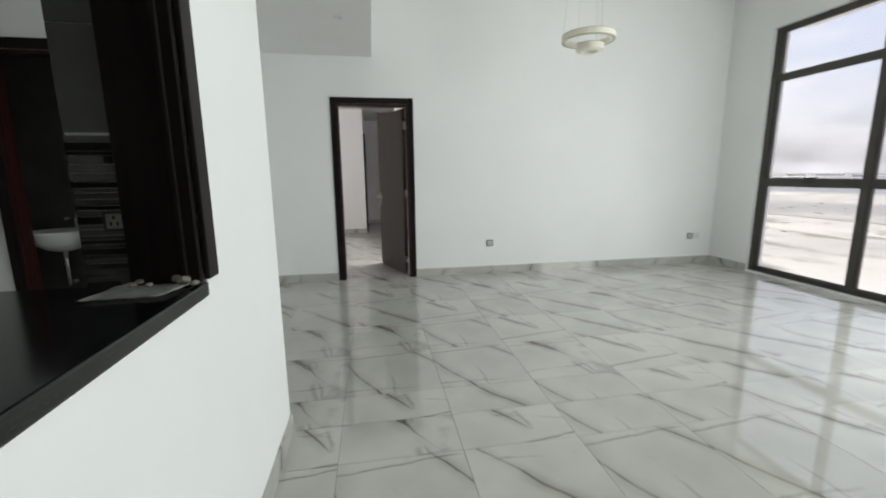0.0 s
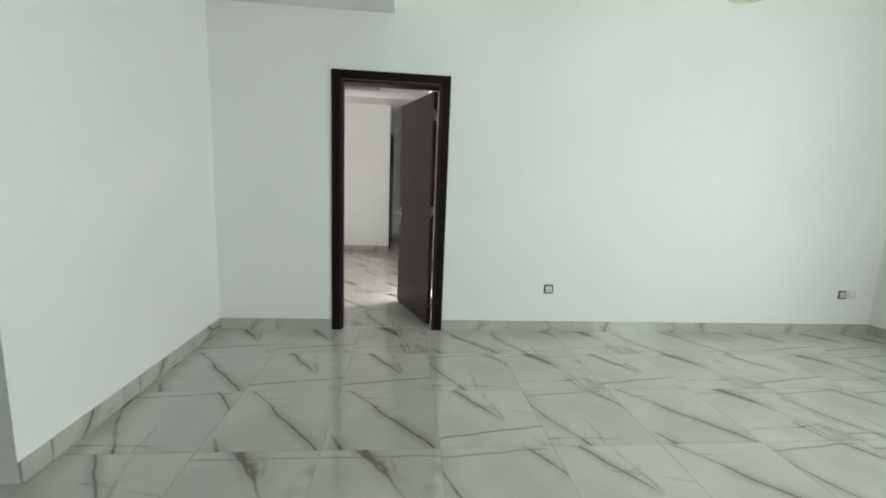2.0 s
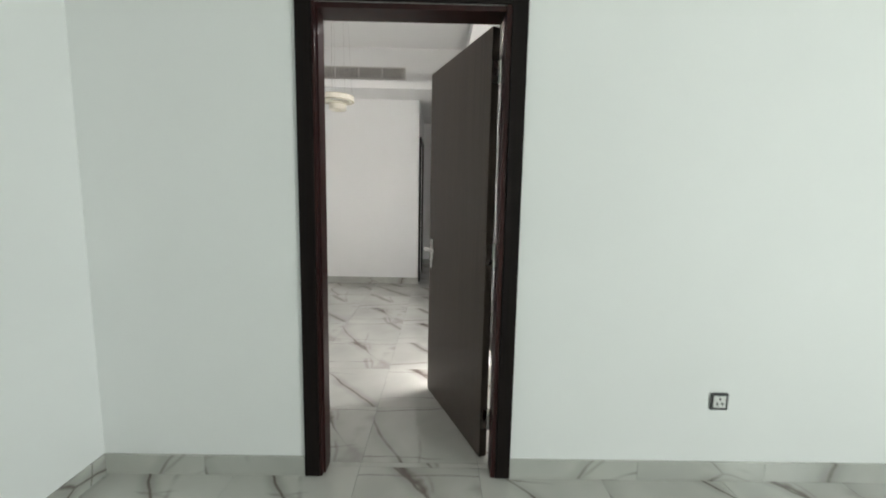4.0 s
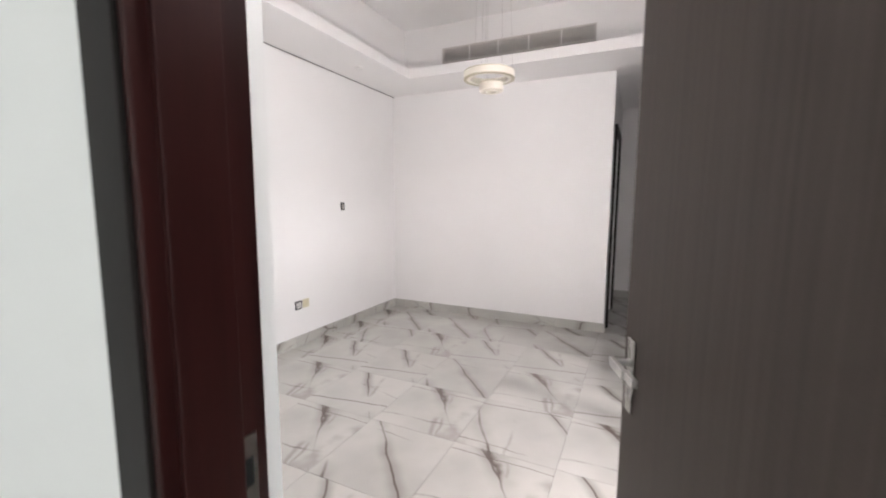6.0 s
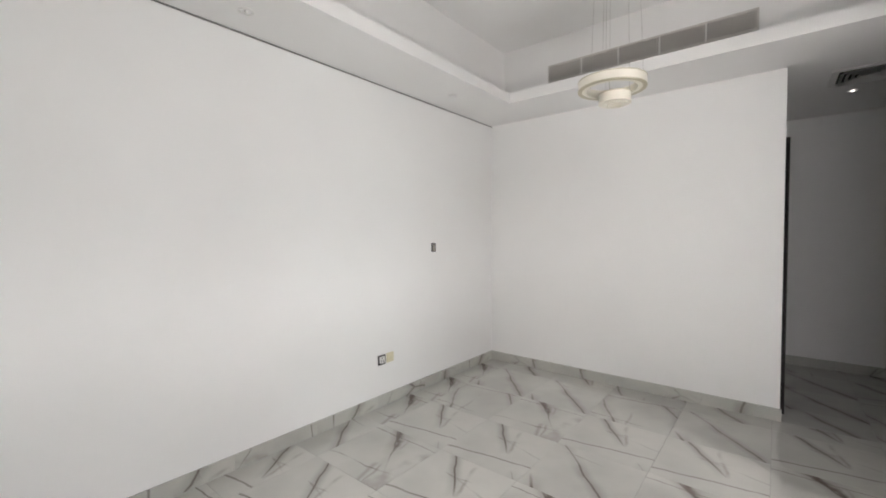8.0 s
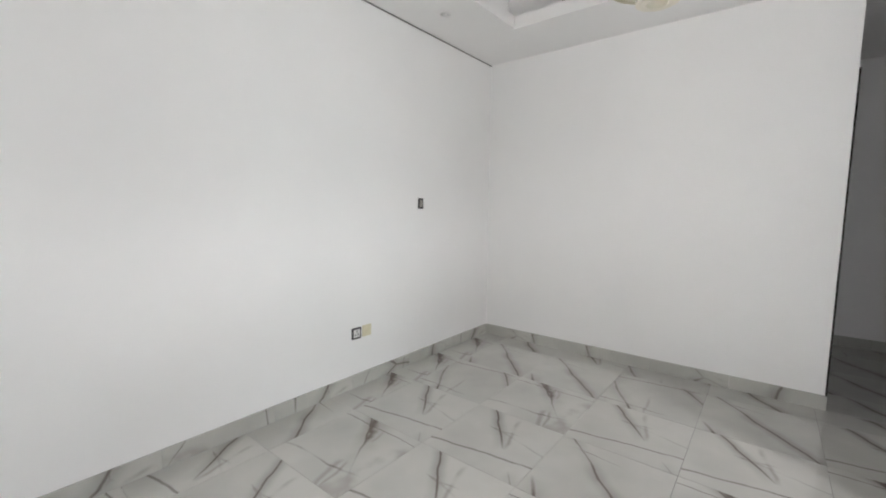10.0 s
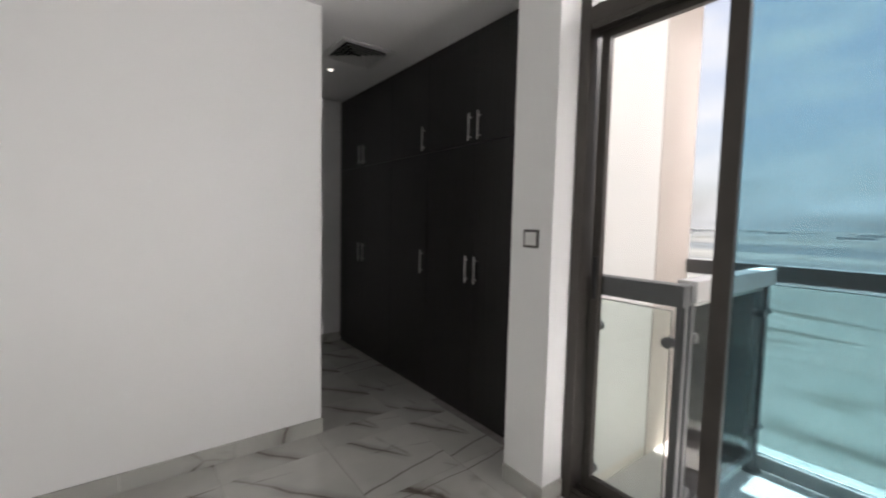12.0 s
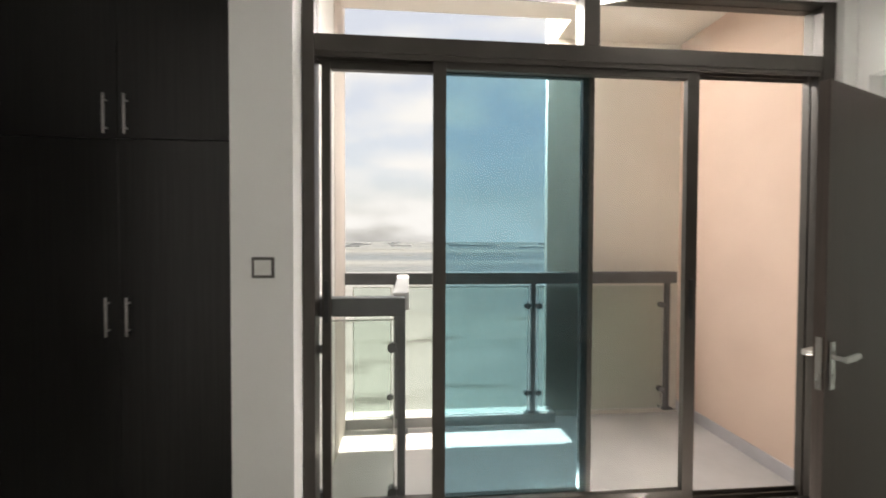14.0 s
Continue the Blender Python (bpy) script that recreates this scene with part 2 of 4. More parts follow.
M_LIT.node_tree.nodes["Principled BSDF"].inputs["Emission Color"].default_value = (1.0, 0.95, 0.85, 1)
M_LIT.node_tree.nodes["Principled BSDF"].inputs["Emission Strength"].default_value = 0.8
M_STUCCO = textured("cream_stucco", (0.87, 0.825, 0.76), (0.83, 0.785, 0.72), (2, 2, 2), 5, (0.8, 0.9), 0.25, 140)
# cream stucco with the warm cast of the light put into its colour
M_PEACH_CAST = textured("peach_cast_stucco", (0.66, 0.50, 0.41), (0.62, 0.465, 0.38), (2, 2, 2), 5, (0.8, 0.9), 0.25, 140)
M_BALC = textured("balcony_tile", (0.48, 0.465, 0.46), (0.42, 0.41, 0.405), (3, 3, 3), 5, (0.4, 0.55), 0.05, 80)
M_PILASTER = textured("pinkish_stucco", (0.66, 0.60, 0.56), (0.62, 0.565, 0.525), (2, 2, 2), 5, (0.8, 0.9), 0.25, 140)
M_BALC_SKIRT = textured("balcony_skirting_tile", (0.46, 0.44, 0.46), (0.40, 0.385, 0.40), (5, 5, 5), 4, (0.4, 0.5), 0.05, 80)
M_KERB = textured("balcony_kerb", (0.34, 0.34, 0.34), (0.28, 0.28, 0.28), (6, 6, 6), 4, (0.6, 0.7), 0.1, 80)


def sand_material():
    m = mat("desert_sand", (0.45, 0.41, 0.35), 0.95, 0, 0.1)
    n, l = m.node_tree.nodes, m.node_tree.links
    b = n["Principled BSDF"]
    co = n.new("ShaderNodeTexCoord")

    def noise_at(scale, lo, hi, detail=6):
        mp = n.new("ShaderNodeMapping")
        mp.inputs["Scale"].default_value = scale
        l.new(co.outputs["Object"], mp.inputs["Vector"])
        t = n.new("ShaderNodeTexNoise")
        t.inputs["Scale"].default_value, t.inputs["Detail"].default_value = 1, detail
        l.new(mp.outputs[0], t.inputs["Vector"])
        r = n.new("ShaderNodeMapRange")
        r.inputs["From Min"].default_value, r.inputs["From Max"].default_value = lo, hi
        l.new(t.outputs["Fac"], r.inputs["Value"])
        return r.outputs[0]

    def blend(fac, a, c):
        k = n.new("ShaderNodeMix")
        k.data_type = "RGBA"
        l.new(fac, k.inputs["Factor"])
        for v, s in ((a, "A"), (c, "B")):
            if isinstance(v, tuple):
                k.inputs[s].default_value = (*v, 1)
            else:
                l.new(v, k.inputs[s])
        return k.outputs["Result"]
    c = blend(noise_at((0.02, 0.02, 1), 0.4, 0.65), (0.135, 0.137, 0.134), (0.105, 0.107, 0.105))
    c = blend(noise_at((0.007, 0.0022, 1), 0.43, 0.56), c, (0.075, 0.078, 0.08))
    c = blend(noise_at((0.12, 0.05, 1), 0.55, 0.66), c, (0.062, 0.062, 0.058))
    c = blend(noise_at((0.0035, 0.0009, 1), 0.46, 0.56), c, (0.060, 0.068, 0.076))
    l.new(c, b.inputs["Base Color"])
    return m


M_SAND = sand_material()
M_ROAD = textured("asphalt_road", (0.06, 0.06, 0.06), (0.08, 0.08, 0.078), (0.2, 0.2, 0.2), 4, (0.9, 0.95), 0)
M_FAR = textured("far_buildings", (0.30, 0.31, 0.32), (0.48, 0.48, 0.47), (0.02, 0.02, 0.02), 2, (0.8, 0.9), 0)
M_SCRUB = textured("scrub", (0.05, 0.055, 0.04), (0.08, 0.08, 0.06), (2, 2, 2), 4, (0.9, 0.95), 0)


# ---- builders ----
def box(bm, x0, y0, z0, x1, y1, z1, bevel=0.0):
    """A block between two corners, with softened edges if bevel is given."""
    r = bmesh.ops.create_cube(bm, size=1.0)
    for v in r["verts"]:
        v.co = ((x0 + x1) / 2 + v.co.x * abs(x1 - x0), (y0 + y1) / 2 + v.co.y * abs(y1 - y0), (z0 + z1) / 2 + v.co.z * abs(z1 - z0))
    if bevel:
        edges = {e for v in r["verts"] for e in v.link_edges}
        bmesh.ops.bevel(bm, geom=list(edges), offset=bevel, segments=2, affect="EDGES", profile=0.6)
    return bm


def rod(bm, a, b, radius, seg=14, radius2=None):
    """A round bar from a to b."""
    a, b = Vector(a), Vector(b)
    d = b - a
    m = Matrix.Translation((a + b) / 2) @ d.to_track_quat("Z", "Y").to_matrix().to_4x4()
    bmesh.ops.create_cone(bm, cap_ends=True, segments=seg, radius1=radius, radius2=radius if radius2 is None else radius2, depth=d.length, matrix=m)
    return bm


def ring(bm, centre, radius, height, thick, seg=48, z_axis=None):
    """A flat hoop: a band of that height and thickness, bent into a circle."""
    cx, cy, cz = centre
    prof = [(radius - thick, -height / 2), (radius, -height / 2), (radius, height / 2), (radius - thick, height / 2)]
    loops = []
    for i in range(seg):
        a = 2 * math.pi * i / seg
        loops.append([bm.verts.new((cx + r * math.cos(a), cy + r * math.sin(a), cz + z)) for r, z in prof])
    for i in range(seg):
        p, q = loops[i], loops[(i + 1) % seg]
        for j in range(4):
            bm.faces.new((p[j], q[j], q[(j + 1) % 4], p[(j + 1) % 4]))
    bmesh.ops.recalc_face_normals(bm, faces=bm.faces[:])
    return bm


def mesh_of(name, bm, material, smooth=False):
    me = bpy.data.meshes.new(name)
    if smooth:
        for f in bm.faces:
            f.smooth = True
    bm.to_mesh(me)
    bm.free()
    me.materials.append(material)
    return me


def part(name, bm, material, parent=None, label="", smooth=False):
    """Links a bmesh as one mesh object under a thing or a part."""
    ob = new(name, mesh_of(name, bm, material, smooth))
    if parent is not None:
        ob.parent = parent
    if label:
        ob["label"] = label
    return ob


def thing(name, label, category, group="", kind="", at=None):
    ob = new(name)
    if at is not None:
        ob.matrix_world = at
    return tagged(ob, label, category, group, kind)


def setting(name, boxes, material, label, category, bevel=0.0):
    """A piece of the setting from blocks."""
    bm = bmesh.new()
    for b in boxes:
        b = list(b)
        if category == "wall" and b[2] == 0:
            b[2] = -0.02
        box(bm, *b, bevel)
    ob = part(name, bm, material)
    return tagged(ob, label, category, "", "structure")


def B():
    return bmesh.new()


# ---- plan ----
H_LIV, H_SOFF, H_BED, H_TRAY = 3.75, 2.755, 2.833, 3.40
Y_N, Y_N2, Y_N3 = 5.50, 5.645, 5.72      # living room's far wall, its back, the bedroom's face
X_W, X_E = -1.41, 5.06
X_P, X_P2, Y_P = -0.43, -0.585, 2.235    # partition with the hatch
BX_W, BY_N, BX_C = -2.87, 10.05, -0.118  # bedroom
Y_END, X_WARD, X_PIL = 12.04, 0.858, 0.548
YW0, YW1 = 5.80, 8.677                  # balcony door
Y_S, X_K = -2.6, -3.6                   # closing walls behind and to the side
DL, DR, DH = -0.35, 0.518, 2.213        # clear doorway
BALC = -0.09

# floors
FLOOR = setting("floor", [(X_K - 0.2, Y_S - 0.2, -0.25, 5.06, Y_N + 0.02, -0.0045), (-3.2, Y_N + 0.02, -0.25, 0.85, 9.0, -0.0045), (-3.2, 9.0, -0.25, 1.72, Y_END + 0.2, -0.0045)], M_GROUT,
                "polished white marble-look porcelain tile floor with grey veins", "floor")
# living room walls
setting("wall_north", [(X_W - 0.2, Y_N, 0, DL, Y_N2, H_LIV), (DR, Y_N, 0, 0.7, Y_N2, H_LIV), (0.7, Y_N, 0, 5.3, 5.588, H_LIV), (DL, Y_N, DH, DR, Y_N2, H_LIV),
                       (-3.1, Y_N2, 0, -0.392, Y_N3, H_LIV), (0.60, Y_N2, 0, 0.78, Y_N3, H_LIV), (-0.392, Y_N2, 2.40, 0.60, Y_N3, H_LIV)],
        M_PAINT, "white painted plaster wall with a dark door", "wall")
WY0, WY1, WZ0, WZ1 = 0.08, 4.87, 0.03, 3.09
setting("wall_east", [(X_E, WY1, 0, 5.3, Y_N, H_LIV), (X_E, Y_S, 0, 5.3, WY0, H_LIV), (X_E, WY0, WZ1, 5.3, WY1, H_LIV), (X_E, WY0, -0.25, 5.3, WY1, WZ0)],
        M_PAINT, "white painted plaster wall around a tall window", "wall")
setting("wall_west", [(X_W - 0.2, 3.55, 0, X_W, Y_N, H_LIV)], M_PAINT, "white painted plaster wall of the recess", "wall")
setting("wall_south", [(X_K, Y_S - 0.2, 0, 5.3, Y_S, H_LIV), (X_K - 0.2, Y_S - 0.2, 0, X_K, 4.9, H_LIV)], M_PAINT, "white painted plaster wall", "wall")
HY0, HY1, HZ0, HZ1 = -1.2, 1.36, 1.008, 2.32
setting("partition_wall", [(X_P2, Y_S, 0, X_P, HY0, H_LIV), (X_P2, HY1 + 0.02, 0, X_P, Y_P, H_LIV), (X_P2, HY0, 0, X_P, HY1 + 0.02, HZ0), (X_P2, HY0, HZ1, X_P, HY1 + 0.02, H_LIV)],
        M_PAINT, "white painted partition wall with a serving hatch", "wall")
setting("bathroom_wall", [(X_K, 3.55, 0, -2.49, 3.67, H_LIV), (-1.69, 3.55, 0, X_W - 0.2, 3.67, H_LIV), (-2.49, 3.55, 2.21, -1.69, 3.67, H_LIV), (X_K, 4.9, 0, X_W - 0.2, 5.0, H_LIV)],
        M_PAINT, "white painted wall around a dark bathroom door", "wall")
setting("bathroom_partition", [(-3.0, 4.16, 0, X_W - 0.2, 4.28, H_LIV)], M_TILE_GREY, "dark tiled bathroom wall behind the basin", "wall")
setting("kitchen_wall", [(-1.13, 2.02, 0, X_P2 - 0.002, 2.2, H_LIV)], M_PAINT, "short kitchen wall behind dark tiles", "wall")
# ceilings
setting("ceiling_living", [(X_K, Y_S, H_LIV, 5.3, Y_N2, H_LIV + 0.15)], M_CEIL, "white painted high ceiling", "ceiling")
setting("soffit_living", [(X_K, Y_S, H_SOFF, 0.10, Y_N - 0.002, H_LIV - 0.002)], M_CEIL, "white dropped ceiling bulkhead along the recess", "ceiling")
# bedroom walls
setting("wall_bed_west", [(BX_W - 0.2, Y_N3, 0, BX_W, BY_N + 0.2, 3.8)], M_PAINT, "white painted bedroom wall", "wall")
setting("wall_bed_north", [(BX_W, BY_N, 0, BX_C, BY_N + 0.2, 3.8), (BX_C - 0.2, BY_N + 0.2, 0, BX_C, BY_N + 0.25, 3.8), (BX_C - 0.2, 11.20, 0, BX_C, Y_END, 3.8),
                           (BX_C - 0.2, BY_N + 0.25, 2.25, BX_C, 11.20, 3.8)], M_PAINT, "white painted wall ending at a wardrobe passage", "wall")
setting("wall_passage_end", [(BX_C - 0.2, Y_END, 0, 1.7, Y_END + 0.2, 3.8)], M_PAINT, "white painted end wall of the passage", "wall")
setting("wall_wardrobe_back", [(1.52, 8.95, 0, 1.7, Y_END, 3.8)], M_PAINT, "white wall behind the wardrobe", "wall")
setting("pillar", [(X_PIL, YW1, 0, 1.7, 8.955, 3.8)], M_PAINT, "white painted pillar between wardrobe and balcony door", "wall")
setting("wall_over_window", [(0.62, Y_N3, 2.875, 0.83, YW1, 3.8)], M_PAINT, "white painted wall above the balcony door", "wall")
setting("wall_window_side", [(0.66, Y_N3, 0, 0.83, YW0, 2.875)], M_PAINT, "narrow white wall beside the balcony door", "wall")
# tray ceiling: outer band, lip, raised field
TX0, TX1, TY0, TY1 = -2.25, 0.47, 6.35, 9.41
LED = 0.14
setting("ceiling_bedroom", [
    (BX_W, TY1, H_BED, 1.7, Y_END, H_BED + 0.06), (BX_W, Y_N3, H_BED, 0.83, TY0, H_BED + 0.06),
    (BX_W, TY0, H_BED, TX0, TY1, H_BED + 0.06), (TX1, TY0, H_BED, 0.83, TY1, H_BED + 0.06), (0.83, 8.96, H_BED, 1.7, TY1, H_BED + 0.06),
    (TX0 - 0.03, TY0 - 0.03, H_BED + 0.06, TX0, TY1 + 0.03, H_BED + 0.10), (TX1, TY0 - 0.03, H_BED + 0.06, TX1 + 0.03, TY1 + 0.03, H_BED + 0.10),
    (TX0, TY1, H_BED + 0.06, TX1, TY1 + 0.03, H_BED + 0.10), (TX0, TY0 - 0.03, H_BED + 0.06, TX1, TY0, H_BED + 0.10),
    (BX_W, TY1 + LED, H_BED + 0.06, 1.7, TY1 + LED + 0.1, 3.8), (BX_W, TY0 - LED - 0.1, H_BED + 0.06, 0.62, TY0 - LED, 3.8),
    (TX0 - LED - 0.1, TY0 - LED, H_BED + 0.06, TX0 - LED, TY1 + LED, 3.8), (TX1 + LED, TY0 - LED, H_BED + 0.06, TX1 + LED + 0.08, TY1 + LED, 3.8),
    (TX0 - LED, TY0 - LED, H_TRAY, TX1 + LED, TY1 + LED, H_TRAY + 0.1)], M_CEIL, "white plasterboard tray ceiling with a raised middle", "ceiling")
setting("roof_slab", [(-3.7, Y_N2, 3.8, 1.7, Y_END + 0.2, 3.95)], M_CEIL, "roof slab above the bedroom", "ceiling")

setting("eave", [(5.3, Y_S, 3.35, 6.25, Y_N, 3.6)], M_STUCCO, "projecting slab edge above the living room window", "eave")

# solid dark strips at the wall tops, with the joint's shade as their colour
M_GAP_SHADE = textured("gap_shade", (0.16, 0.155, 0.15), (0.22, 0.215, 0.21), (6, 6, 6), 3, (0.8, 0.9), 0)
setting("trim_bedroom", [(BX_W, Y_N3, H_BED - 0.009, BX_W + 0.008, BY_N, H_BED - 0.001)], M_GAP_SHADE, "thin dark strip, painted as the shade between wall and soffit", "trim")
setting("trim_recess", [(X_W, Y_P + 1.4, H_SOFF - 0.009, X_W + 0.008, Y_N, H_SOFF - 0.001)], M_GAP_SHADE, "thin dark strip, painted as the shade between wall and bulkhead", "trim")

# balcony
BX1 = 2.12
setting("balcony_floor", [(0.83, 5.58, -0.3, BX1 + 0.12, 8.685, BALC)], M_BALC, "pale grey tiled balcony floor", "floor")
setting("balcony_kerb", [(BX1 - 0.02, 6.85, BALC, BX1 + 0.14, 8.68, 0.0)], M_KERB, "low grey kerb under the balcony railing", "kerb", 0.006)
setting("balcony_wall_side", [(0.832, 8.68, -0.3, 1.62, 8.95, 3.8)], M_STUCCO, "cream stucco side wall of the balcony", "wall")
setting("balcony_pilaster", [(1.62, 8.673, -0.3, 2.10, 8.95, 3.8)], M_PILASTER, "pale pinkish stucco pilaster ending the balcony side wall", "wall")
setting("balcony_skirting", [(0.84, 5.60, BALC, BX1 + 0.155, 5.612, BALC + 0.10)], M_BALC_SKIRT, "lilac-grey tile skirting along the balcony wall with the painted peach cast", "skirting", 0.002)
setting("balcony_wall_peach_cast", [(0.782, 5.588, -0.3, 2.3, 5.60, 3.9), (2.3, 5.588, -0.3, 5.3, 5.60, 3.9)], M_PEACH_CAST, "cream stucco wall beside the balcony, with a warm peach light cast painted in", "wall")
setting("balcony_column", [(BX1 + 0.16, 5.602, -0.3, BX1 + 0.22, 6.88, 3.8)], M_STUCCO, "broad cream stucco column outside the railing", "column")
setting("balcony_ceiling", [(0.83, 5.602, 3.35, 1.95, 8.95, 3.95), (1.95, 5.602, 3.354, BX1 + 0.158, 6.80, 3.95)], M_STUCCO, "cream stucco underside of the slab over the balcony", "ceiling")
setting("facade", [(-3.9, 5.5, -16, 0.7, 12.4, -0.3), (-3.9, -2.9, -16, 5.3, 5.5, -0.3), (0.7, 5.5, -16, 2.2, 8.95, -0.3)], M_STUCCO, "cream stucco walls of the storeys below", "facade")


# ---- skirting ----
def skirting(name, a, b, normal):
    """Marble skirting tiles from a to b; normal points into the room."""
    sk = tagged(new(name), "grey-veined marble tile skirting", "skirting", "", "structure")
    a, b, nrm = Vector((*a, 0)), Vector((*b, 0)), Vector((*normal, 0))
    run = b - a
    count = max(1, round(run.length / 0.605))
    step = run.length / count
    along = run.normalized()
    hx, hy = (step / 2 - 0.0008, 0.006) if abs(along.x) > 0.5 else (0.006, step / 2 - 0.0008)
    bm = B()
    box(bm, -hx, -hy, -0.05, hx, hy, 0.05)
    me = mesh_of("skirting_tile", bm, M_SKIRT)
    for i in range(count):
        ob = new("skirting_tile", me)
        c = a + along * (step * (i + 0.5)) + nrm * 0.006
        ob.location = (c.x, c.y, 0.05)
        ob.parent = sk


skirting("baseboard_north_left", (X_W, Y_N), (-0.422, Y_N), (0, -1))
skirting("baseboard_north_right", (0.587, Y_N), (X_E, Y_N), (0, -1))
skirting("baseboard_east", (X_E, WY1), (X_E, Y_N - 0.012), (-1, 0))
skirting("baseboard_west", (X_W, 3.55), (X_W, Y_N - 0.012), (1, 0))
skirting("baseboard_partition", (X_P, Y_S), (X_P, Y_P), (1, 0))
skirting("baseboard_partition_end", (X_P2, Y_P), (X_P + 0.012, Y_P), (0, 1))
skirting("baseboard_bed_west", (BX_W, Y_N3), (BX_W, BY_N - 0.012), (1, 0))
skirting("baseboard_bed_north", (BX_W, BY_N), (BX_C + 0.012, BY_N), (0, -1))
skirting("baseboard_passage_end", (BX_C, Y_END), (X_WARD, Y_END), (0, -1))
skirting("baseboard_pillar", (X_PIL, YW1), (X_PIL, 8.955), (-1, 0))
skirting("baseboard_pillar_side", (X_PIL - 0.012, YW1), (0.70, YW1), (0, -1))
skirting("baseboard_bed_south", (BX_W, Y_N3), (-0.392, Y_N3), (0, 1))


# ---- doors ----
LEAF_Y = 0.006


def door_handle_set(parent, side, width):
    """Plate, lever and key cylinder on one face of a leaf; side -1 or +1 along the leaf's y."""
    x, y0 = width - 0.055, LEAF_Y + 0.0205 + side * 0.021
    bm = B()
    box(bm, x - 0.02, y0, 0.90, x + 0.02, y0 + side * 0.007, 1.10, 0.003)
    h = part("handle", bm, M_STEEL, parent, "brushed steel lever handle on a plate")
    bm = B()
    rod(bm, (x, y0, 1.035), (x, y0 + side * 0.05, 1.035), 0.010)
    ya, yb = sorted((y0 + side * 0.042, y0 + side * 0.056))
    box(bm, x - 0.085, ya, 1.023, x + 0.012, yb, 1.047, 0.003)
    ya, yb = sorted((y0 + side * 0.036, y0 + side * 0.050))
    box(bm, x - 0.135, ya, 1.024, x - 0.080, yb, 1.046, 0.003)
    part("lever", bm, M_HANDLE, h)
    bm = B()
    rod(bm, (x, y0, 0.955), (x, y0 + side * 0.011, 0.955), 0.009)
    part("key_cylinder", bm, M_CHROME, h)


def door(name, x0, x1, top, y_front, y_back, leaf_angle, hinge_right, label, leaf=True):
    """A door set in a wall facing -y: casing, jambs, stops and a leaf swung away into the room beyond."""
    d = thing(name, label, "door", "", "structure")
    cw = 0.072
    for a, b in ((x0 - cw, x0), (x1, x1 + cw)):
        bm = B()
        box(bm, a, y_front - 0.016, 0, b, y_front + 0.001, top + cw, 0.004)
        part("casing", bm, M_WENGE, d)
    bm = B()
    box(bm, x0 + 0.0005, y_front - 0.0155, top, x1 - 0.0005, y_front + 0.001, top + cw - 0.0005, 0.004)
    part("head_casing", bm, M_WENGE, d)
    for sgn, e in ((1, x0), (-1, x1)):
        hinge_side = leaf and hinge_right == (sgn < 0)
        back = y_back - 0.046 if hinge_side else y_back
        th = 0.022 if hinge_side else 0.012
        bm = B()
        box(bm, min(e + sgn * 0.0005, e + sgn * th), y_front - 0.011, 0, max(e + sgn * 0.0005, e + sgn * th), back, top - 0.0005, 0.003)
        if hinge_side:
            box(bm, min(e, e + sgn * 0.001), back - 0.002, 0, max(e, e + sgn * 0.001), y_back, top - 0.0005)
        j = part("jamb", bm, M_JAMB, d)
        if hinge_side:
            continue
        bm = B()
        box(bm, min(e + sgn * th, e + sgn * 0.022), y_front + 0.012, 0, max(e + sgn * th, e + sgn * 0.022), y_back - 0.046, top - 0.022, 0.003)
        part("door_stop", bm, M_JAMB, j)
    bm = B()
    box(bm, x0 + 0.012, y_front + 0.002, top - 0.024, x1 - 0.022, y_back, top, 0.003)
    part("head_jamb", bm, M_JAMB, d)
    if not leaf:
        return d
    w = x1 - x0 - 0.012
    hx = x1 - 0.0165 if hinge_right else x0 + 0.0165
    bm = B()
    box(bm, 0.005, LEAF_Y, 0.008, w, LEAF_Y + 0.041, top - 0.03, 0.002)
    lf = part("leaf", bm, M_LEAF, d, "dark brown-grey veneered door leaf standing open")
    lf.matrix_world = pose(hx - 0.002, y_back + 0.008, 0, 0, 0, leaf_angle)
    for s in (-1, 1):
        door_handle_set(lf, s, w)
    bm = B()
    box(bm, w - 0.001, LEAF_Y + 0.0095, 0.90, w + 0.0015, LEAF_Y + 0.0315, 1.12)
    part("latch_plate", bm, M_STEEL, lf)
    for z in (0.22, 1.10, 1.98):
        bm = B()
        rod(bm, (0, 0, z - 0.056), (0, 0, z + 0.056), 0.0105)
        box(bm, 0.0025, 0.0, z - 0.05, 0.0048, LEAF_Y + 0.034, z + 0.05)
        for s in (-0.03, 0.0, 0.03):
            rod(bm, (0.001, LEAF_Y + 0.02, z + s), (0.003, LEAF_Y + 0.02, z + s), 0.004, 10)
        part("hinge", bm, M_STEEL, lf)
    sx = x0 + 0.0125 if hinge_right else x1 - 0.0125
    bm = B()
    box(bm, sx - 0.001, y_back - 0.056, 0.92, sx + 0.0015, y_back - 0.020, 1.115, 0.0006)
    st = part("strike_plate", bm, M_STEEL, d)
    # flat black blocks paint the dark inside of the strike holes
    for z0, z1 in ((0.955, 1.0), (1.035, 1.08)):
        bm = B()
        box(bm, sx - 0.001, y_back - 0.047, z0, sx + 0.0022, y_back - 0.028, z1)
        part("strike_hole_shade", bm, M_DARK, st)
    return d


LEAF_ANGLE = 110.7

door("door_1", DL, DR, DH, Y_N, Y_N2, LEAF_ANGLE, True, "dark wenge door with casing standing open into the bedroom")
door("door_2", -2.49, -1.69, 2.21, 3.55, 3.67, 60, False, "dark wenge casing of the bathroom doorway", leaf=False)


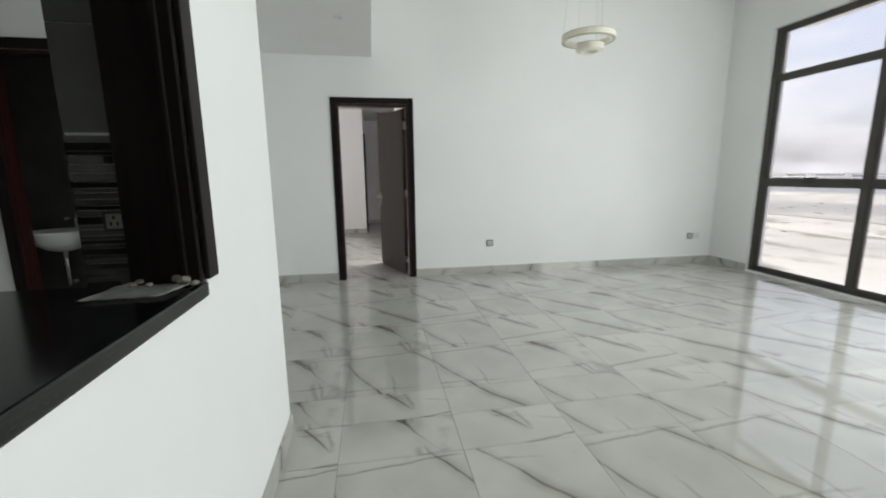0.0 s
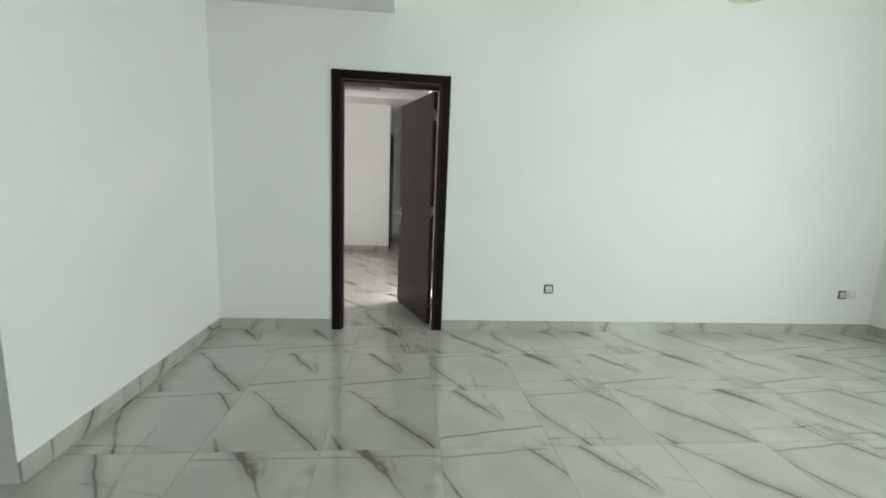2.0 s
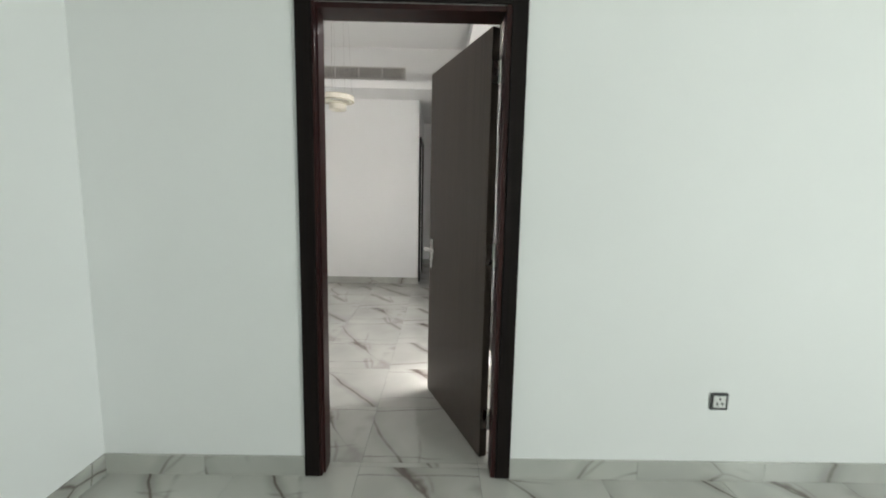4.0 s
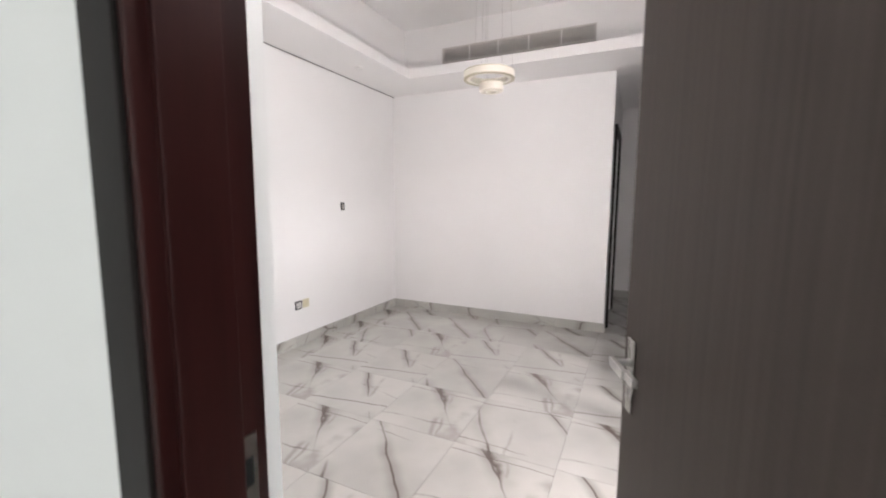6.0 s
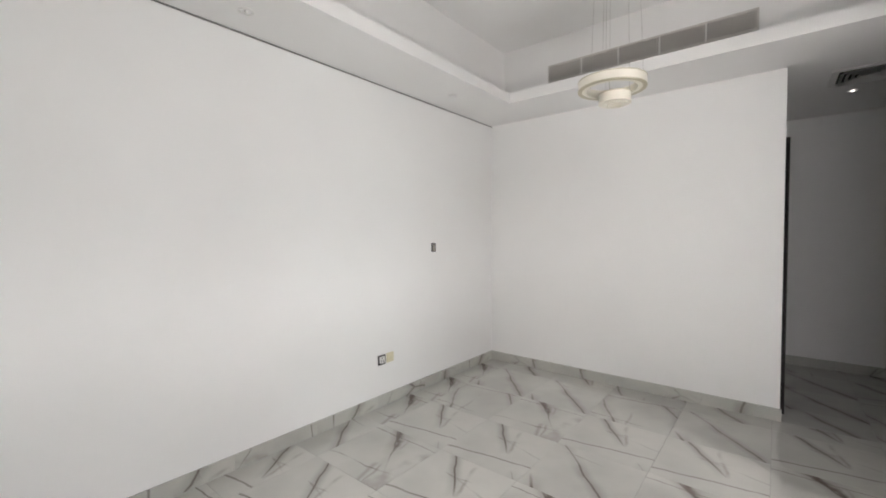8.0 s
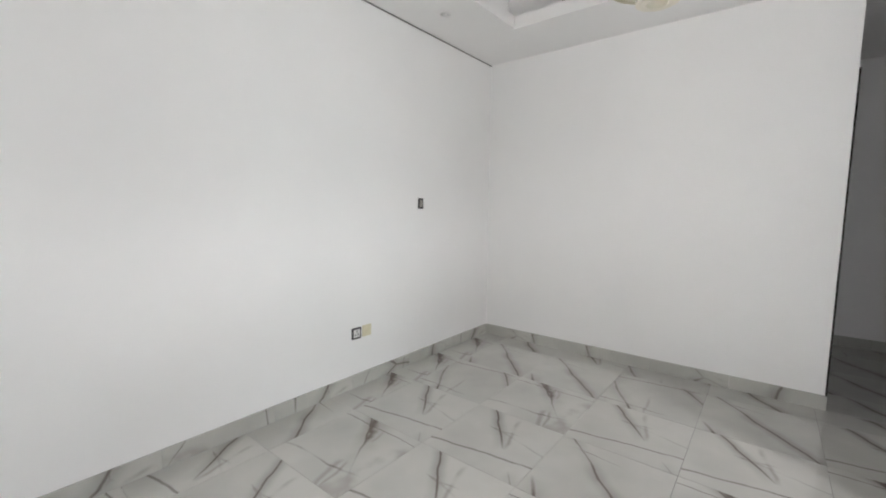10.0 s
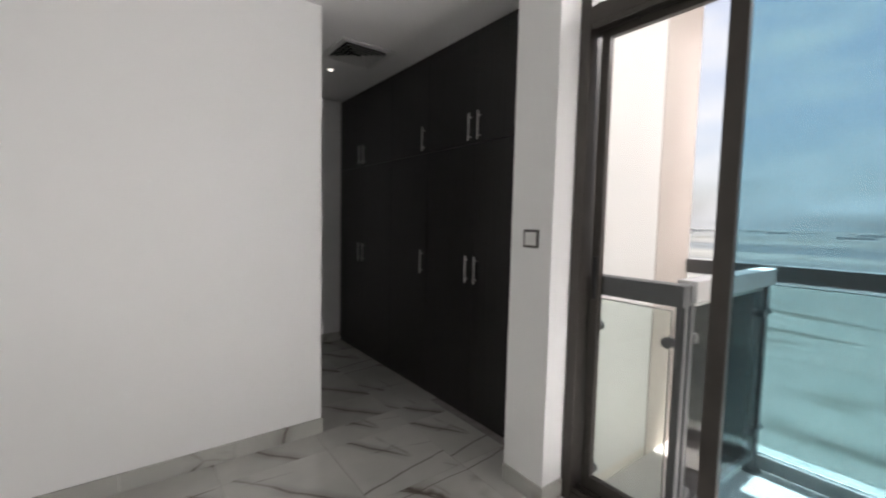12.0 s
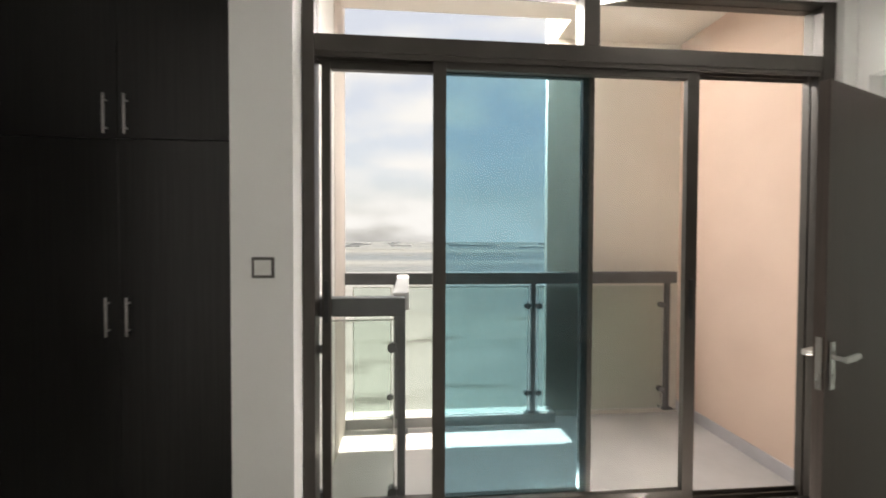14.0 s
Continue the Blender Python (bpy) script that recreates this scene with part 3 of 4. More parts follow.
def side_door():
    """The dark door in the passage's side wall, shut."""
    d = thing("door_3", "dark wenge door closed in the side wall of the passage", "door", "", "structure")
    y0, y1, top = BY_N + 0.25, 11.20, 2.25
    for a, b in ((y0 - 0.07, y0), (y1, y1 + 0.07)):
        bm = B()
        box(bm, BX_C - 0.001, a, 0, BX_C + 0.03, b, top + 0.07, 0.004)
        part("casing", bm, M_WENGE, d)
    bm = B()
    box(bm, BX_C - 0.001, y0, top, BX_C + 0.03, y1, top + 0.07, 0.004)
    part("head_casing", bm, M_WENGE, d)
    bm = B()
    box(bm, BX_C - 0.06, y0 + 0.003, 0.006, BX_C - 0.02, y1 - 0.003, top - 0.003, 0.002)
    lf = part("leaf", bm, M_LEAF, d)
    bm = B()
    box(bm, BX_C - 0.02, y0 + 0.05, 0.9, BX_C - 0.012, y0 + 0.09, 1.1, 0.003)
    rod(bm, (BX_C - 0.012, y0 + 0.07, 1.03), (BX_C + 0.03, y0 + 0.07, 1.03), 0.01)
    rod(bm, (BX_C + 0.03, y0 + 0.07, 1.03), (BX_C + 0.03, y0 + 0.19, 1.03), 0.009)
    part("handle", bm, M_STEEL, lf)


side_door()


# ---- living room window ----
def window_living():
    w = thing("window_1", "tall bronze aluminium window with grey solar glass panes", "window", "", "structure")
    x0, x1 = X_E + 0.045, X_E + 0.125
    pitch = (WY1 - WY0 - 0.07) / 4
    ys = [WY1 - 0.035 - i * pitch for i in range(5)]
    for y in ys:
        bm = B()
        box(bm, x0, y - 0.04, WZ0, x1, y + 0.04, WZ1, 0.004)
        part("mullion", bm, M_ALU, w)
    bands = [(WZ0, WZ0 + 0.055), (1.165, 1.245), (2.455, 2.525), (WZ1 - 0.06, WZ1)]
    for i in range(4):
        ya, yb = ys[i + 1] + 0.04, ys[i] - 0.04
        for z0, z1 in bands:
            bm = B()
            box(bm, x0 + 0.004, ya, z0, x1 - 0.004, yb, z1, 0.004)
            part("rail", bm, M_ALU, w)
        for k in range(3):
            z0, z1 = bands[k][1], bands[k + 1][0]
            bm = B()
            box(bm, x0 + 0.035, ya, z0, x0 + 0.041, yb, z1)
            p = part("pane", bm, M_SOLAR, w)
            p.visible_shadow = False
            bm = B()
            for a in ((ya, z0, yb, z0 + 0.012), (ya, z1 - 0.012, yb, z1), (ya, z0, ya + 0.012, z1), (yb - 0.012, z0, yb, z1)):
                box(bm, x0 + 0.018, a[0], a[1], x0 + 0.034, a[2], a[3])
            part("glazing_bead", bm, M_ALU, p)
    for i in (0, 2):
        yc = (ys[i] + ys[i + 1]) / 2
        bm = B()
        box(bm, x0 - 0.014, yc - 0.05, 1.20, x0 + 0.005, yc + 0.05, 1.232, 0.003)
        rod(bm, (x0 - 0.008, yc, 1.225), (x0 - 0.03, yc, 1.262), 0.007)
        box(bm, x0 - 0.04, yc - 0.11, 1.255, x0 - 0.022, yc + 0.012, 1.272, 0.004)
        part("window_handle", bm, M_BLACK, w, "black window handle")
    bm = B()
    box(bm, X_E + 0.002, WY0, WZ0 - 0.028, x0 + 0.06, WY1, WZ0 + 0.001)
    part("window_sill", bm, M_ALU, w)


window_living()


# ---- balcony door ----
def leaf_frame(parent, y0, y1, x, z0, z1, outer=0.067):
    """One sliding leaf: stiles, rails, tinted pane, pull."""
    lf = new("sliding_leaf")
    lf.parent = parent
    for a, b in ((y0, y0 + 0.067), (y1 - outer, y1)):
        bm = B()
        box(bm, x - 0.018, a, z0, x + 0.018, b, z1, 0.003)
        part("stile", bm, M_ALU, lf)
    for a, b in ((z0, z0 + 0.085), (z1 - 0.06, z1)):
        bm = B()
        box(bm, x - 0.0175, y0 + 0.067, a, x + 0.0175, y1 - outer, b, 0.003)
        part("rail", bm, M_ALU, lf)
    bm = B()
    box(bm, x - 0.003, y0 + 0.06, z0 + 0.08, x + 0.003, y1 - outer + 0.007, z1 - 0.055)
    p = part("pane", bm, M_PANE, lf)
    p.visible_shadow = False
    return lf


def window_balcony():
    w = thing("window_2", "bronze aluminium sliding balcony door with blue-tinted glass, partly open", "window", "", "structure")
    y0, y1 = YW0 + 0.002, YW1 - 0.002
    xa, xb = 0.70, 0.82
    for a, b in ((y0, y0 + 0.075), (y1 - 0.06, y1)):
        bm = B()
        box(bm, xa, a, 0.0, xb, b, 2.875, 0.004)
        part("outer_frame", bm, M_ALU, w)
    for k, (a, b) in enumerate(((y0 + 0.075, y0 + 0.088), (y0 + 0.100, y0 + 0.112))):
        bm = B()
        box(bm, 0.71 + 0.03 * (k % 2), a, 0.06, 0.722 + 0.03 * (k % 2), b, 2.455)
        part("track_fin", bm, M_ALU, w)
    for z0, z1 in ((2.455, 2.54), (2.815, 2.875), (0.0, 0.055)):
        bm = B()
        box(bm, xa + 0.003, y0 + 0.075, z0, xb - 0.003, y1 - 0.06, z1, 0.004)
        part("rail", bm, M_ALU, w)
    for x in (0.712, 0.762, 0.812):
        bm = B()
        box(bm, x - 0.003, y0 + 0.075, 0.055, x + 0.003, y1 - 0.06, 0.08)
        part("floor_track", bm, M_ALU, w)
        bm = B()
        box(bm, x - 0.003, y0 + 0.075, 2.43, x + 0.003, y1 - 0.06, 2.455)
        part("head_track", bm, M_ALU, w)
    bm = B()
    box(bm, xa + 0.004, 7.15, 2.54, xb - 0.004, 7.237, 2.815, 0.004)
    part("mullion", bm, M_ALU, w)
    for a, b in ((y0 + 0.075, 7.15), (7.237, y1 - 0.06)):
        bm = B()
        box(bm, 0.757, a, 2.54, 0.763, b, 2.815)
        p = part("pane", bm, M_PANE, w)
        p.visible_shadow = False
    bm = B()
    box(bm, 0.759, 7.18, 0.085, 0.765, 7.99, 2.425)
    p = part("tinted_pane", bm, M_TINT, w, "blue-tinted glass pane")
    p.visible_shadow = False
    la = leaf_frame(w, 7.146, 8.594, 0.786, 0.06, 2.452, 0.045)
    lb = leaf_frame(w, 6.581, 8.024, 0.738, 0.06, 2.452)
    for lf, yy, xx in ((la, 8.571, 0.768), (lb, 6.614, 0.72)):
        bm = B()
        box(bm, xx - 0.008, yy - 0.014, 1.09, xx - 0.001, yy + 0.014, 1.31, 0.005)
        part("pull_recess", bm, M_BLACK, lf, "black recessed pull")


window_balcony()


# ---- balcony railings ----
def railing(name, a, b, posts, label, z_base, clamp_zs, top, tail=None, rail_mat=M_RAIL, glass_mat=M_FROST):
    """Grey handrail on posts with clamped glass panels between a and b (along x or y)."""
    r = thing(name, label, "railing", "balcony railings")
    a, b = Vector((*a, 0)), Vector((*b, 0))
    along = (b - a).normalized()
    side = Vector((-along.y, along.x, 0))
    L = (b - a).length

    def block(bm, s0, s1, t0, t1, z0, z1, bev=0.0):
        p, q = a + along * s0 + side * t0, a + along * s1 + side * t1
        box(bm, min(p.x, q.x), min(p.y, q.y), z0, max(p.x, q.x), max(p.y, q.y), z1, bev)
    bm = B()
    block(bm, 0, L, -0.045, 0.045, top - 0.1, top, 0.006)
    part("handrail", bm, rail_mat, r, "box handrail")
    for s in posts:
        bm = B()
        block(bm, s - 0.02, s + 0.02, -0.02, 0.02, z_base, top - 0.1, 0.003)
        po = part("post", bm, M_RAIL, r)
        bm = B()
        block(bm, s - 0.05, s + 0.05, -0.045, 0.045, z_base, z_base + 0.012, 0.003)
        part("base_plate", bm, M_RAIL, po)
    ends = sorted(posts) + ([tail] if tail else [])  # tail: a last panel that meets the wall
    g0 = 0.012
    for p, q in zip(ends[:-1], ends[1:]):
        bm = B()
        block(bm, p + 0.045, q - 0.045, -0.005, 0.005, g0, top - 0.13)
        g = part("glass_panel", bm, glass_mat, r, "greenish clear glass panel")
        g.visible_shadow = False
        # white strips along the polished edges paint the glint of the glass
        bm = B()
        e = 0.006
        block(bm, p + 0.045 - e, p + 0.045, -0.006, 0.006, g0, top - 0.13)
        block(bm, q - 0.045, q - 0.045 + e, -0.006, 0.006, g0, top - 0.13)
        block(bm, p + 0.045, q - 0.045, -0.006, 0.006, g0 - e, g0)
        block(bm, p + 0.045, q - 0.045, -0.006, 0.006, top - 0.13, top - 0.13 + e)
        part("edge_glint", bm, M_WHITE, g, "polished glass edge with its bright glint painted white")
        for s, d in ((p, 1), (q, -1)):
            if s == tail:
                continue
            for z in clamp_zs:
                bm = B()
                c = a + along * (s + d * 0.052)
                rod(bm, c + side * -0.022 + Vector((0, 0, z)), c + side * 0.022 + Vector((0, 0, z)), 0.026, 18)
                block(bm, min(s, s + d * 0.05), max(s, s + d * 0.05), -0.012, 0.012, z - 0.016, z + 0.016)
                part("glass_clamp", bm, M_RAIL, r)
    return r


railing("balcony_railing", (BX1, 5.75), (BX1, 8.68), (0.067, 1.304, 2.50), "grey metal balcony railing with clamped glass panels", 0.0, (0.18, 0.945), 1.243, 2.90)
railing("balcony_railing", (0.87, 8.165), (0.87, 8.678), (0.02, 0.49), "short grey railing with a glass panel by the balcony door", BALC, (0.13, 0.93), 1.208)
# this handrail is coloured pale as if the sun lay on it
railing("balcony_railing", (0.917, 8.19), (BX1 - 0.046, 8.19), (0.03, 1.12), "grey return railing, handrail painted pale as sunlit, with a clear glass panel across the balcony", BALC, (0.18, 0.945), 1.225, None, M_RAIL_SUNLIT, M_CLEAR)


# ---- wardrobe ----
def wardrobe(y0, y1, seam, handles, label):
    """A two-door built-in unit with upper cupboards; its front faces -x."""
    w = thing("wardrobe", label, "wardrobe", "built-in wardrobe units")
    top = H_BED - 0.006
    bm = B()
    box(bm, X_WARD + 0.022, y0, 0, 1.515, y1, top, 0.001)
    part("body", bm, M_WARD, w)
    bm = B()
    box(bm, X_WARD + 0.004, y0, 2.75, X_WARD + 0.021, y1, top)
    part("fascia", bm, M_WARD, w)
    bm = B()
    box(bm, X_WARD + 0.012, y0, 0.0, X_WARD + 0.021, y1, 0.05)
    part("plinth", bm, M_WARD, w)
    for a, b, hy in ((y0, seam, handles[0]), (seam, y1, handles[1])):
        if b - a < 0.05:
            continue
        for z0, z1, hz in ((0.052, 2.032, 1.12), (2.036, 2.748, 2.154)):
            bm = B()
            box(bm, X_WARD, a + 0.0015, z0, X_WARD + 0.02, b - 0.0015, z1, 0.0015)
            dr = part("door", bm, M_WARD, w)
            if hy:
                bm = B()
                x = X_WARD - 0.028
                rod(bm, (x, hy, hz - 0.10), (x, hy, hz + 0.10), 0.006)
                for s in (-0.07, 0.07):
                    rod(bm, (x, hy, hz + s), (X_WARD + 0.001, hy, hz + s), 0.0045)
                part("handle", bm, M_HANDLE, dr, "brushed steel bar handle", smooth=True)


wardrobe(8.958, 10.225, 9.632, (9.583, 9.682), "black-brown veneered built-in wardrobe with steel bar handles beside the pillar")
wardrobe(10.226, 10.835, 10.835, (10.28, 0), "black-brown veneered single-width built-in wardrobe unit")
wardrobe(10.836, Y_END - 0.002, 11.445, (11.395, 11.495), "black-brown veneered built-in wardrobe at the passage end")


# ---- sockets and switches ----
def plate(name, at, label, category, frame_mat, face_mat, w=0.086, h=0.086, slots=(), rocker=False, group=""):
    """A wall plate; local -y points into the room."""
    d = thing(name, label, category, group, at=at)
    bm = B()
    box(bm, -w / 2, -0.009, -h / 2, w / 2, 0, h / 2, 0.003)
    part("frame", bm, frame_mat, d)
    bm = B()
    box(bm, -w / 2 + 0.013, -0.0115, -h / 2 + 0.013, w / 2 - 0.013, -0.0085, h / 2 - 0.013, 0.001)
    f = part("rocker" if rocker else "face", bm, face_mat, d)
    # black blocks on the face paint the dark of the pin holes
    for sx, sz in slots:
        bm = B()
        box(bm, sx - 0.004, -0.0125, sz - 0.007, sx + 0.004, -0.0112, sz + 0.007)
        part("slot_shade", bm, M_DARK, f)
    return d


UK = ((0, 0.016), (-0.012, -0.010), (0.012, -0.010))
plate("wall_socket", pose(1.603, Y_N, 0.418), "black-framed white power socket low on the white wall", "socket", M_BLACK, M_WHITE, slots=UK, group="wall sockets")
plate("wall_socket", pose(4.69, Y_N, 0.411), "black-framed white power socket near the room corner", "socket", M_BLACK, M_WHITE, slots=UK, group="wall sockets")
plate("wall_socket", pose(4.80, Y_N, 0.413), "white data outlet beside the black-framed socket", "socket", M_WHITE, M_WHITE, group="wall sockets")
plate("wall_socket", pose(BX_W, 8.235, 0.415, 0, 0, 90), "black-framed white power socket on the bedroom wall", "socket", M_BLACK, M_WHITE, slots=UK, group="wall sockets")
plate("wall_socket", pose(BX_W, 8.335, 0.418, 0, 0, 90), "cream blank outlet plate beside the socket", "socket", M_CREAM, M_CREAM, group="wall sockets")
plate("wall_switch", pose(BX_W, 8.952, 1.397, 0, 0, 90), "small dark switch plate on the bedroom wall", "switch", M_BLACK, M_GREY, 0.06, 0.088, rocker=True, group="switches")
plate("wall_switch", pose(X_PIL, 8.81, 1.391, 0, 0, -90), "white rocker switch in a dark frame on the pillar", "switch", M_FRAME, M_WHITE, 0.10, 0.095, rocker=True, group="switches")


# ---- pendant lamps ----
def pendant(x, y, z, top, r1, r2, label):
    """Two hoops hung below a ceiling rose on thin wires."""
    d = thing("pendant_lamp", label, "lamp", "pendant lamps", at=pose(x, y, z))
    bm = B()
    ring(bm, (0, 0, 0), r1, 0.05, 0.022)
    o = part("ring", bm, M_RING, d, "champagne metal ring")
    for z in (-0.028, 0.028):
        bm = B()
        ring(bm, (0, 0, z), r1 + 0.001, 0.006, 0.025)
        part("rim", bm, M_RIM, o, "olive champagne metal rim")
    bm = B()
    ring(bm, (0, 0, -0.004), r1 - 0.023, 0.05, 0.03)
    part("diffuser", bm, M_ACRYL, o, "cream frosted diffuser")
    bm = B()
    ring(bm, (0.02, 0.0, -0.095), r2, 0.06, 0.02, 36)
    i = part("ring", bm, M_RING, d)
    bm = B()
    ring(bm, (0.02, 0.0, -0.062), r2 + 0.001, 0.006, 0.023, 36)
    part("rim", bm, M_RIM, i, "olive champagne metal rim")
    bm = B()
    ring(bm, (0.02, 0.0, -0.103), r2 - 0.021, 0.06, 0.03, 36)
    part("diffuser", bm, M_ACRYL, i, "cream frosted diffuser")
    bm = B()
    rod(bm, (0, 0, top - z - 0.035), (0, 0, top - z), 0.09, 28)
    part("ceiling_rose", bm, M_WHITE, d)
    for k in range(3):
        a = radians(30 + 120 * k)
        for rr, zz, off in ((r1 - 0.012, 0.02, 0), (r2 - 0.01, -0.07, 0.02)):
            bm = B()
            rod(bm, (rr * math.cos(a + zz) + off, rr * math.sin(a + zz), zz), (0.05 * math.cos(a), 0.05 * math.sin(a), top - z - 0.03), 0.0012, 6)
            part("wire", bm, M_STEEL, d)


pendant(2.28, 4.32, 2.70, H_LIV, 0.26, 0.135, "two-ring champagne pendant lamp hanging from the high ceiling")
pendant(-1.02, 8.60, 2.50, H_TRAY, 0.21, 0.10, "two-ring cream pendant lamp hanging in the tray ceiling")


# ---- ceiling fittings ----
def linear_grille():
    g = thing("air_grille", "long grey linear air grille in the tray ceiling", "air grille")
    x0, x1, z0, z1, y = -1.90, -0.287, 2.985, 3.145, TY1 + LED
    # black sheet painted as the shaded depth behind the slats
    bm = B()
    box(bm, x0, y - 0.003, z0, x1, y, z1)
    part("shade_backing", bm, M_DARK, g)
    bm = B()
    for b in ((x0, z0, x1, z0 + 0.014), (x0, z1 - 0.014, x1, z1), (x0, z0 + 0.014, x0 + 0.014, z1 - 0.014), (x1 - 0.014, z0 + 0.014, x1, z1 - 0.014)):
        box(bm, b[0], y - 0.016, b[1], b[2], y - 0.003, b[3])
    part("frame", bm, M_GRILLE, g)
    for i in range(9):
        z = z0 + 0.022 + i * 0.0152
        bm = B()
        box(bm, x0 + 0.014, y - 0.013, z - 0.0035, x1 - 0.014, y - 0.004, z + 0.0035)
        part("slat", bm, M_GRILLE, g)
    bm = B()
    box(bm, -0.002, y - 0.012, z0 + 0.014, 0.002, y - 0.0042, z1 - 0.014)
    bar = mesh_of("crossbar", bm, M_GRILLE)
    for i in range(1, 75):
        ob = new("crossbar", bar)
        ob.location = (x0 + (x1 - x0) * i / 75, 0, 0)
        ob.parent = g
    for i in range(1, 5):
        x = x0 + (x1 - x0) * i / 5
        bm = B()
        box(bm, x - 0.006, y - 0.0145, z0 + 0.014, x + 0.006, y - 0.0035, z1 - 0.014)
        part("divider", bm, M_WHITE, g, "pale divider bar")


linear_grille()


def diffuser(cx, cy, size):
    """A square face with a broad flange and four nested slanted louvres."""
    d = thing("air_diffuser", "square white louvred air diffuser in the passage ceiling", "air diffuser", at=pose(cx, cy, H_BED))
    h, f = size / 2, 0.05
    # black sheet painted as the shaded depth between the louvres
    bm = B()
    box(bm, -h + f, -h + f, -0.003, h - f, h - f, -0.001)
    part("shade_backing", bm, M_DARK, d)
    bm = B()
    for s in (-1, 1):
        box(bm, -h, min(s * h, s * (h - f)), -0.012, h, max(s * h, s * (h - f)), 0, 0.003)
        box(bm, min(s * h, s * (h - f)), -h + f, -0.012, max(s * h, s * (h - f)), h - f, 0, 0.003)
    part("frame", bm, M_WHITE, d)
    for i in range(4):
        r0 = h - f - 0.006 - i * 0.036
        r1 = max(r0 - 0.030, 0.004)
        bm = B()
        lo = [bm.verts.new((sx * r0, sy * r0, -0.030)) for sx, sy in ((-1, -1), (1, -1), (1, 1), (-1, 1))]
        hi = [bm.verts.new((sx * r1, sy * r1, -0.006)) for sx, sy in ((-1, -1), (1, -1), (1, 1), (-1, 1))]
        for k in range(4):
            bm.faces.new((lo[k], lo[(k + 1) % 4], hi[(k + 1) % 4], hi[k]))
        bmesh.ops.solidify(bm, geom=bm.faces[:], thickness=0.002)
        part("louvre", bm, M_WHITE, d)


diffuser(0.39, 10.60, 0.46)


def downlight(x, y, label, lamp=M_WHITE, z=H_BED):
    d = thing("downlight", label, "downlight", "recessed downlights", at=pose(x, y, z))
    bm = B()
    ring(bm, (0, 0, -0.003), 0.045, 0.006, 0.013, 28)
    part("bezel", bm, M_WHITE, d)
    bm = B()
    rod(bm, (0, 0, -0.003), (0, 0, -0.001), 0.032, 24)
    part("reflector", bm, M_CHROME, d)
    bm = B()
    bmesh.ops.create_uvsphere(bm, u_segments=14, v_segments=8, radius=0.014)
    part("bulb", bm, lamp, d, smooth=True)


downlight(-2.59, 6.95, "small round recessed downlight in the white soffit")
downlight(-2.54, 8.86, "small round recessed downlight in the white soffit")
downlight(-0.196, 4.256, "small round recessed downlight in the living room bulkhead", M_WHITE, H_SOFF)
downlight(0.355, 11.10, "small round lit downlight in the passage ceiling", M_LIT)


# ---- hatch and kitchen ----
def hatch():
    f = thing("serving_hatch", "dark wenge lining of the serving hatch in the white partition", "hatch frame")
    for y0, y1 in ((HY1 - 0.002, HY1 + 0.07),):
        bm = B()
        box(bm, X_P - 0.001, y0, HZ0 + 0.05, X_P + 0.016, y1, HZ1 + 0.06, 0.004)
        part("casing", bm, M_WENGE, f)
    bm = B()
    box(bm, X_P2 - 0.02, HY1 - 0.022, HZ0 + 0.045, X_P - 0.002, HY1 + 0.002, HZ1, 0.002)
    part("jamb", bm, M_WENGE, f)
    bm = B()
    box(bm, X_P - 0.045, HY1 - 0.034, HZ0 + 0.045, X_P - 0.03, HY1 - 0.022, HZ1 - 0.02, 0.003)
    part("bead", bm, M_WENGE, f)
    bm = B()
    box(bm, X_P - 0.001, HY0, HZ1 - 0.002, X_P + 0.016, HY1 - 0.003, HZ1 + 0.06, 0.004)
    part("head_casing", bm, M_WENGE, f)
    bm = B()
    box(bm, X_P2 - 0.02, HY0, HZ1 - 0.022, X_P - 0.002, HY1 - 0.023, HZ1, 0.002)
    part("head", bm, M_WENGE, f)
    bm = B()
    box(bm, X_P2 - 0.62, HY0, HZ0, X_P + 0.006, HY1 + 0.012, HZ0 + 0.042, 0.006)
    c = part("countertop", bm, M_GRANITE)
    tagged(c, "polished black granite counter through the serving hatch", "countertop")
    bm = B()
    box(bm, X_P2 - 0.60, HY0, 0.1, X_P2 - 0.004, HY1, HZ0, 0.002)
    k = part("kitchen_cabinet", bm, M_WENGE)
    tagged(k, "dark wenge kitchen base cabinet under the granite counter", "cabinet")


hatch()


